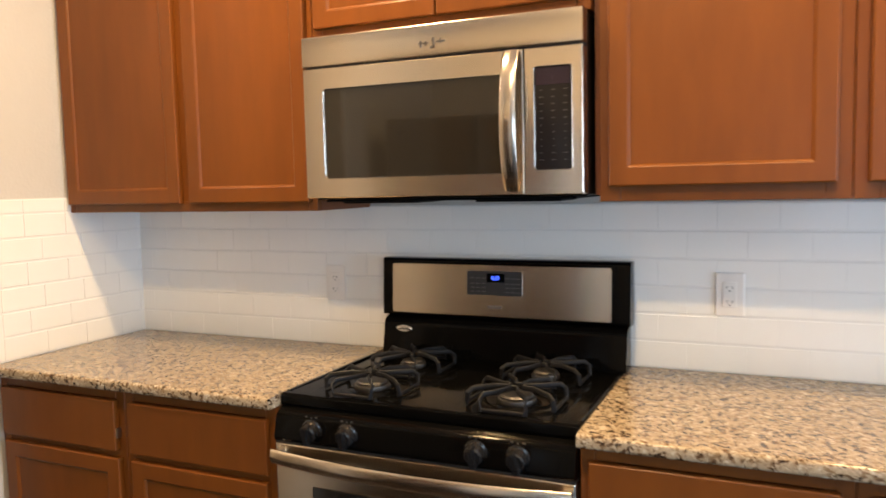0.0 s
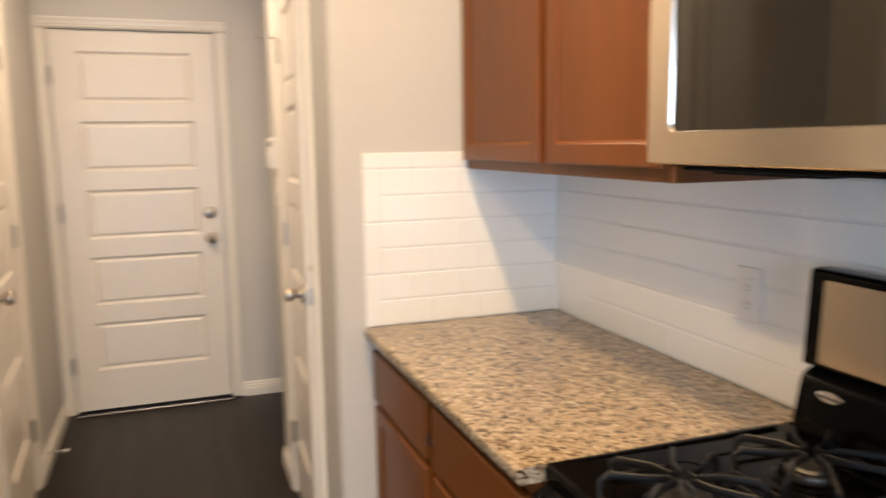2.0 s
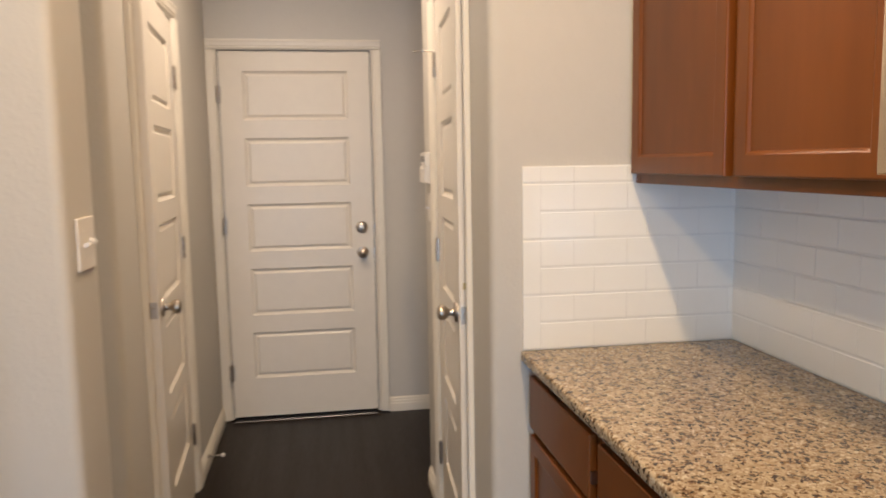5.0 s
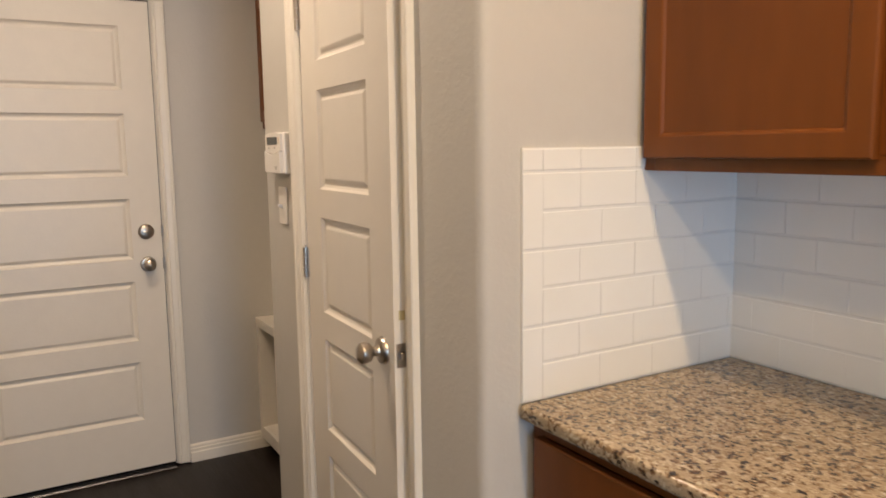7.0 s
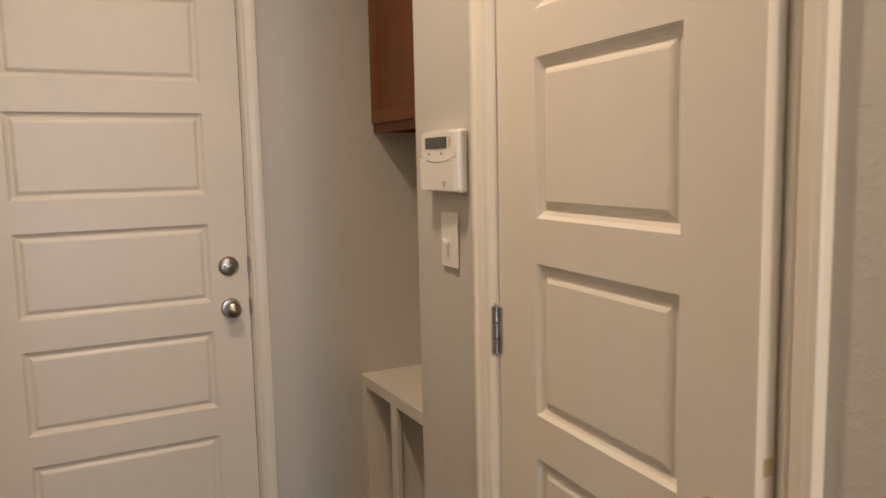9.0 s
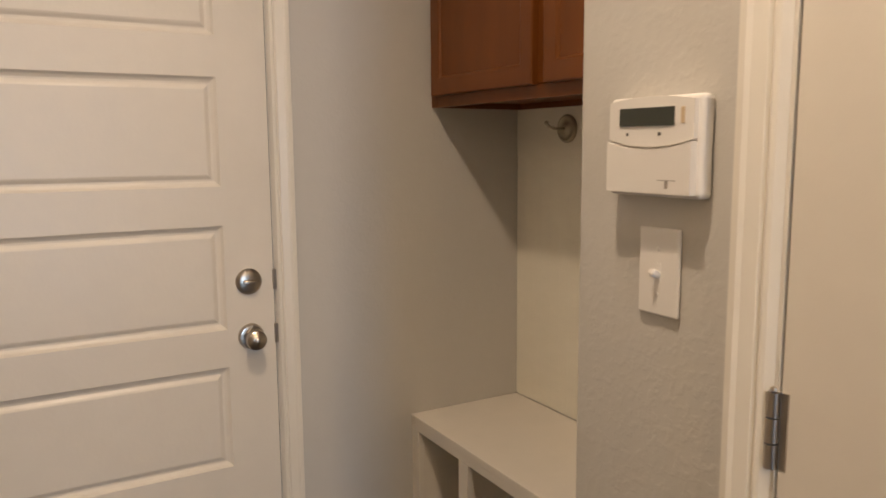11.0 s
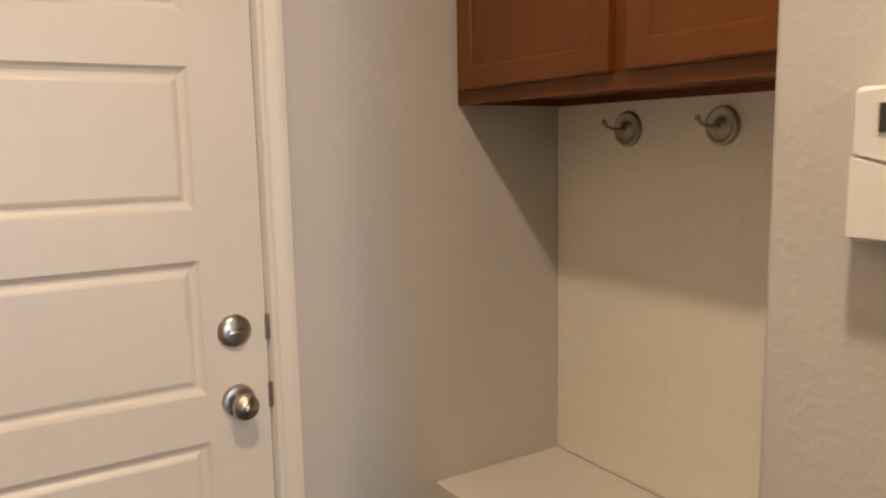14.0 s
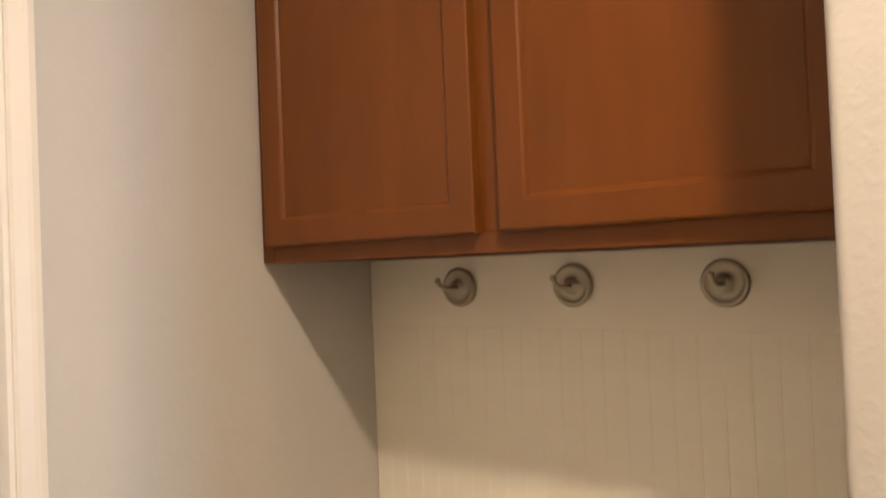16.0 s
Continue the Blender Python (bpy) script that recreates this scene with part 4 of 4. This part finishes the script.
for h0, h1, dr in ((0.034, 0.024, left_door), (-0.036, -0.036, right_door)):
    bm = bmesh.new()
    rings = []
    for i in range(33):
        u = i / 32
        bow = 1 - (2 * u - 1) ** 2
        cx, cy, cz = FS + h0 + (h1 - h0) * bow, FY - 0.006 + 0.043 * bow ** 0.8, 0.30 + 1.28 * u
        rings.append([bm.verts.new((cx + p[0], cy + p[1], cz)) for p in BLADE])
    n = len(BLADE)
    for r0, r1 in zip(rings, rings[1:]):
        for k in range(n):
            bm.faces.new((r0[k], r0[(k + 1) % n], r1[(k + 1) % n], r1[k]))
    bm.faces.new(rings[0][::-1])
    bm.faces.new(rings[-1])
    bmesh.ops.recalc_face_normals(bm, faces=bm.faces)
    part("handle", bm, M_HANDLE, dr, "long bowed stainless blade handle", True)
bm = bmesh.new()
for u0, u1, v0, v1 in ((-1.655, -1.628, 1.682, 1.686), (-1.65, -1.646, 1.676, 1.692), (-1.633, -1.629, 1.678, 1.69), (-1.62, -1.612, 1.672, 1.676), (-1.616, -1.612, 1.672, 1.697), (-1.606, -1.580, 1.684, 1.689), (-1.595, -1.591, 1.681, 1.695)):
    box(bm, -1.655 - 1.58 - u1, -1.655 - 1.58 - u0, FY - 0.001, FY + 0.002, v0, v1)
part("maker_mark", bm, M_INK2, right_door, "small dark maker's mark in plain strokes")
for u0 in (FX0 + 0.02, FX1 - 0.1):
    part("hinge_cover", boxes((u0, u0 + 0.08, FY - 0.14, FY - 0.064, 1.7355, 1.752), bevel=0.004), M_BLACKM, fr)


# ---- outlets, switches, keypad ----
def outlet(m, label):
    ob = new("wall_outlet")
    ob.matrix_world = m
    tagged(ob, label, "outlet", "wall outlets")
    bm = bmesh.new()
    box(bm, -0.036, 0.036, -0.006, 0, -0.058, 0.058, 0.003, 3)
    part("cover_plate", bm, M_PLASTIC, ob)
    bm = bmesh.new()
    box(bm, -0.0165, 0.0165, -0.0085, -0.005, -0.034, 0.034, 0.0015)
    rc = part("receptacle", bm, M_PLASTIC, ob)
    bm = bmesh.new()
    for z in (-0.019, 0.019):
        box(bm, -0.0075, -0.0055, -0.0089, -0.008, z - 0.004, z + 0.004)
        box(bm, 0.0055, 0.0075, -0.0089, -0.008, z - 0.003, z + 0.003)
        lathe(bm, [(0, 0), (0.0022, 0), (0.0022, 0.0009), (0, 0.0009)], pose(0, -0.008, z - 0.009, 90), 10)
    tagged(part("slots", bm, M_DARK, rc), kind="stuff")
    return ob


outlet(pose(-1.288, 2.4995, 1.120), "white duplex outlet on the tiled backsplash")
outlet(pose(-0.072, 2.4995, 1.127), "white duplex outlet on the tiled backsplash")


def switch(m, n, label):
    ob = new("light_switch")
    ob.matrix_world = m
    tagged(ob, label, "switch")
    w = 0.035 + 0.023 * (n - 1)
    bm = bmesh.new()
    box(bm, -w, w, -0.006, 0, -0.058, 0.058, 0.003, 3)
    part("cover_plate", bm, M_PLASTIC, ob)
    for i in range(n):
        x = (i - (n - 1) / 2) * 0.046
        bm = bmesh.new()
        vs = bmesh.ops.create_cube(bm, size=1, matrix=Matrix.LocRotScale((x, -0.011, 0.004 if i % 2 else -0.002), Euler((0.5 if i % 2 else -0.4, 0, 0)), (0.009, 0.02, 0.009)))["verts"]
        bmesh.ops.bevel(bm, geom=list(bm.edges), offset=0.002, segments=2, affect="EDGES")
        part("toggle", bm, M_PLASTIC, ob)
        part("slot", boxes((x - 0.0055, x + 0.0055, -0.0063, -0.004, -0.012, 0.012)), M_PLASTIC, ob)
    for i in range(n):
        x = (i - (n - 1) / 2) * 0.046
        for z in (-0.03, 0.03):
            bm = bmesh.new()
            lathe(bm, [(0, 0), (0.003, 0), (0.002, 0.001), (0, 0.0012)], pose(x, -0.006, z, 90), 10)
            part("screw", bm, M_PLASTIC, ob)
    return ob


switch(pose(-1.938, 0.829, 1.268, 0, 0, 180), 2, "white double toggle switch on the wall's end")
switch(pose(-3.262, HALL_R - 0.001, 1.249), 1, "white single toggle switch below the alarm keypad")

al = new("alarm_keypad")
al.matrix_world = pose(-3.262, HALL_R - 0.001, 1.411)
tagged(al, "white wall alarm keypad with a grey screen", "alarm keypad")
bm = bmesh.new()
box(bm, -0.079, 0.079, -0.022, 0, -0.063, 0.063, 0.006, 3)
part("housing", bm, M_PLASTIC, al)
bm = bmesh.new()
arc = [(0.072 - 0.144 * k / 14, 0.010 - 0.010 * (1 - (2 * k / 14 - 1) ** 2)) for k in range(15)]
top = [(0.072 - 0.144 * k / 14, 0.057 + 0.006 * (1 - (2 * k / 14 - 1) ** 2)) for k in range(15)][::-1]
prism(bm, arc + top, -0.029, -0.021, "y")
part("screen_housing", bm, M_PLASTIC, al)
bm = bmesh.new()
arc2 = [(x, z - 0.0035) for x, z in arc]
prism(bm, arc2 + [(-0.072, -0.058), (0.072, -0.058)], -0.033, -0.021, "y")
flip = part("flip_cover", bm, M_PLASTIC, al, "hinged white key cover")
part("screen", boxes((-0.052, 0.042, -0.0305, -0.0285, 0.026, 0.049)), M_LCD, al, "dark grey liquid crystal screen")
part("cover_mark", boxes((0.020, 0.05, -0.0334, -0.0325, -0.0415, -0.0405), (0.0325, 0.0375, -0.0336, -0.0325, -0.051, -0.0415)), M_FAINT, flip)
for sx in (-0.040, 0.016):
    part("status_light", boxes((sx, sx + 0.004, -0.0300, -0.0285, 0.014, 0.018)), M_INK2, al)
part("side_button", boxes((0.052, 0.058, -0.0302, -0.0285, 0.028, 0.048), bevel=0.0008), M_AMBER, al, "amber-tinted side lens")

# ---- mudroom nook ----
BY, BT = 2.033, 0.640
bench = thing("mudroom_bench", (-3.94, 2.24, 0), "cream painted built-in bench with three open cubbies", "bench")
EX0, EX1 = END + 0.0015, NOOK_X - 0.0015
bm = bmesh.new()
box(bm, EX0, EX1, BY - 0.002, NOOK_Y - 0.0108, BT - 0.020, BT, 0.002)
part("seat_board", bm, M_BENCH, bench)
for a, b in ((EX0, -4.403), (-4.179, -4.135), (-3.692, -3.647), (-3.462, EX1)):
    part("stile", boxes((a, b, BY, BY + 0.019, 0.075, 0.5965), bevel=0.001), M_BENCH, bench)
part("top_rail", boxes((EX0, EX1, BY, BY + 0.019, 0.597, BT - 0.0205), bevel=0.001), M_BENCH, bench)
for a, b in ((-4.4025, -4.1795), (-4.1345, -3.6925), (-3.6465, -3.4625)):
    part("bottom_rail", boxes((a, b, BY + 0.0005, BY + 0.018, 0.075, 0.110)), M_BENCH, bench)
part("bottom_board", boxes((EX0, EX1, BY + 0.0195, NOOK_Y - 0.016, 0.096, 0.1105)), M_BENCH, bench)
part("back_board", boxes((EX0, EX1, NOOK_Y - 0.015, NOOK_Y - 0.003, 0.0, 0.619)), M_BENCH, bench)
for a in (-4.414, -4.1685, -3.6805, -3.444):
    part("divider", boxes((a - 0.010, a + 0.010, BY + 0.0195, NOOK_Y - 0.016, 0.111, 0.6195)), M_BENCH, bench)
# Shade under the bench is put into the toe kick's colour.
part("toe_kick", boxes((EX0, EX1, BY + 0.055, BY + 0.07, 0.0, 0.0955)), M_DARK, bench, "recessed toe kick coloured near-black as shade")
part("front_rail", boxes((EX0, EX1, BY + 0.003, BY + 0.017, 0.050, 0.0745)), M_BENCH, bench)

bead = thing("bead_board", (-3.94, NOOK_Y, 0.622), "cream painted beadboard panelling with fine vertical grooves", "panelling", "", "structure")
px = EX0
k = 0
while px < EX1 - 0.002:
    w = min(0.0415, EX1 - px)
    bm = bmesh.new()
    prism(bm, [(px, NOOK_Y - 0.001), (px, NOOK_Y - 0.0095), (px + 0.001, NOOK_Y - 0.010), (px + w - 0.0065, NOOK_Y - 0.010), (px + w - 0.005, NOOK_Y - 0.0097), (px + w - 0.004, NOOK_Y - 0.0101),
               (px + w - 0.0015, NOOK_Y - 0.0101), (px + w - 0.0007, NOOK_Y - 0.0099), (px + w - 0.00005, NOOK_Y - 0.0095), (px + w - 0.00005, NOOK_Y - 0.001)], BT + 0.001, 1.3777)
    part("board", bm, M_BEAD_LIFTED, bead)
    px += w
    k += 1
bm = bmesh.new()
box(bm, EX0, EX1, NOOK_Y - 0.012, NOOK_Y - 0.001, 1.378, 1.517, 0.0012, 1)
rail = part("hook_rail", bm, M_BEAD_LIFTED)
tagged(rail, "cream painted hook rail board under the cabinet", "rail", "", "structure")


def coat_hook(x, z, tilt=0.0):
    y = NOOK_Y - 0.0125
    ob = thing("coat_hook", (x, y, z), "round brushed nickel wall hook with one prong", "hook", "coat hooks")
    bm = bmesh.new()
    lathe(bm, [(0, 0), (0.038, 0), (0.039, 0.005), (0.036, 0.010), (0.032, 0.0105), (0.028, 0.008), (0.018, 0.0075), (0.014, 0.010), (0.009, 0.0135), (0, 0.0145)], pose(x, y, z, 90), 32)
    part("rosette", bm, M_HOOK, ob, "stepped round rosette", True)
    bm = bmesh.new()
    tube(bm, [(x, y - 0.012, z), (x, y - 0.034, z - 0.001), (x, y - 0.054, z + 0.001), (x, y - 0.067, z + 0.006), (x, y - 0.074, z + 0.013)], 0.0038, 0.0038, 10, up=(1, 0, 0))
    lathe(bm, [(0, -0.006), (0.0045, -0.0045), (0.006, 0), (0.0045, 0.0045), (0, 0.006)], pose(x, y - 0.075, z + 0.015), 12)
    part("prong", bm, M_HOOK, ob, "", True)
    return ob


for hx in (-4.202, -3.954, -3.687):
    coat_hook(hx, 1.457)

nc = thing("wall_cabinet", (-3.94, NOOK_Y, 1.507), "reddish-brown cherry wall cabinet above the mudroom bench", "cabinet")
carcass(nc, EX0, EX1 - 0.001, 2.109, NOOK_Y - 0.001, 1.518, 2.12, (-3.930,))
cabinet_door(nc, -4.414, -3.950, 1.548, 2.087, 2.090)
cabinet_door(nc, -3.910, -3.450, 1.548, 2.087, 2.090)

bm = bmesh.new()
prism(bm, [(2.1085, 2.099), (2.101, 2.099), (2.098, 2.105), (2.085, 2.110), (2.067, 2.121), (2.051, 2.135), (2.046, 2.139), (2.041, 2.139), (2.040, 2.154), (2.1085, 2.154)], EX0, EX1 - 0.001, "x")
part("crown_moulding", bm, M_CHERRY, nc, "dark cherry crown moulding")

# ---- recessed lights and windows outside the walk's view ----
# Unseen fittings; two of them only house the added fill lamps.
for cx, cy, watts, tint, cone in CANS:
    ob = thing("recessed_light", (cx, cy, CEIL), "unseen round white recessed ceiling light, switched on", "ceiling light", "recessed lights")
    bm = bmesh.new()
    lathe(bm, [(0.062, 0), (0.062, -0.004), (0.085, -0.006), (0.088, 0)], pose(cx, cy, CEIL - 0.0002), 28)
    part("trim_ring", bm, M_TRIM, ob, "", True)
    bm = bmesh.new()
    lathe(bm, [(0, -0.001), (0.062, -0.001), (0.062, -0.003), (0, -0.003)], pose(cx, cy, CEIL), 28)
    part("diffuser", bm, M_LENS, ob)


def window_frame(index, m, w, h, label):
    ob = new("window_%d" % index)
    ob.matrix_world = m
    tagged(ob, label, "window", "", "structure")
    t = 0.045
    bm = boxes((-w / 2, -w / 2 + t, 0.02, 0.09, 0, h), (w / 2 - t, w / 2, 0.02, 0.09, 0, h), (-w / 2 + t, w / 2 - t, 0.02, 0.09, 0, t), (-w / 2 + t, w / 2 - t, 0.02, 0.09, h - t, h), (-t / 2, t / 2, 0.021, 0.089, t, h - t))
    part("window_frame", bm, M_TRIM, ob)
    return ob


window_frame(1, pose(0.65, -3.4, 0.9, 0, 0, 180), 0.6, 1.2, "white framed narrow window of the open room")
window_frame(3, pose(2.65, -3.4, 0.1, 0, 0, 180), 1.5, 2.0, "white framed tall window of the open room")
window_frame(2, pose(3.6, 0.97, 0.1, 0, 0, 270), 1.3, 2.0, "white framed glazed patio door")

# ---- wall tiles ----
TW, TH, TT, GAP, BED = 0.1524, 0.0762, 0.0075, 0.0005, 0.0036


def tile_mesh(name, w, h, t=TT, e=0.0026):
    """One glazed tile, face towards -y, soft edges; corner at the origin."""
    bm = bmesh.new()
    rings = [[(u, d, v) for u, v in [(GAP / 2 + i * 0.1, BED / 2 + i), (w - GAP / 2 - i * 0.1, BED / 2 + i), (w - GAP / 2 - i * 0.1, h - BED / 2 - i), (GAP / 2 + i * 0.1, h - BED / 2 - i)]] for i, d in ((0, t), (0, e), (e * 0.35, e * 0.3), (e, 0))]
    ring_fill(bm, rings)
    bmesh.ops.recalc_face_normals(bm, faces=bm.faces)
    me = bpy.data.meshes.new(name)
    bm.to_mesh(me)
    bm.free()
    me.materials.append(M_TILE)
    return me


CACHE = {}


def tile(parent, m, w, h):
    key = (round(w, 4), round(h, 4))
    if key not in CACHE:
        CACHE[key] = tile_mesh("tile", w, h)
    ob = new("tile", CACHE[key])
    ob.parent = parent
    ob.matrix_local = m @ pose(0, 0, 0, random.gauss(0, 0.16), 0, random.gauss(0, 0.12))
    return ob


def course(parent, m, length, z, h, start):
    """Tiles of one course from u = 0 to length, the first one of the given length."""
    u, w = 0.0, start
    while u < length - 0.004:
        w = min(w, length - u)
        if w > 0.012:
            tile(parent, m @ pose(u, 0, z), w, h)
        u += w
        w = TW


splash = new("backsplash")
tagged(splash, "white glossy subway tile backsplash in running bond", "backsplash", "", "structure")
part("grout", boxes((SIDE + 0.007, 0.72, 2.5012, BACK - 0.0002, 0.9145, 1.3715)), M_GROUT, splash)
part("grout", boxes((SIDE + 0.0002, SIDE + 0.0068, 1.8835, 2.501, 0.9145, 1.4185)), M_GROUT, splash)
back_m, side_m = pose(SIDE + 0.007, 2.5, 0.9145), pose(SIDE + 0.008, 1.883, 0.9145, 0, 0, 90)
for r in range(6):
    course(splash, back_m, 0.72 - SIDE - 0.007, r * TH, TH, 0.055 if r % 2 else 0.1312)
    # edge column: bullnose pieces two courses high, then the running bond
    course(splash, side_m @ pose(0.05, 0, 0), 0.5675, r * TH, TH, TW * 0.62 if r % 2 else TW)
for r in range(3):
    tile(splash, side_m @ pose(0, 0, r * 2 * TH), 0.05, 2 * TH)
tile(splash, side_m @ pose(0, 0, 6 * TH), 0.05, 0.047)
course(splash, side_m @ pose(0.05, 0, 0), 0.5675, 6 * TH, 0.047, TW * 0.62)
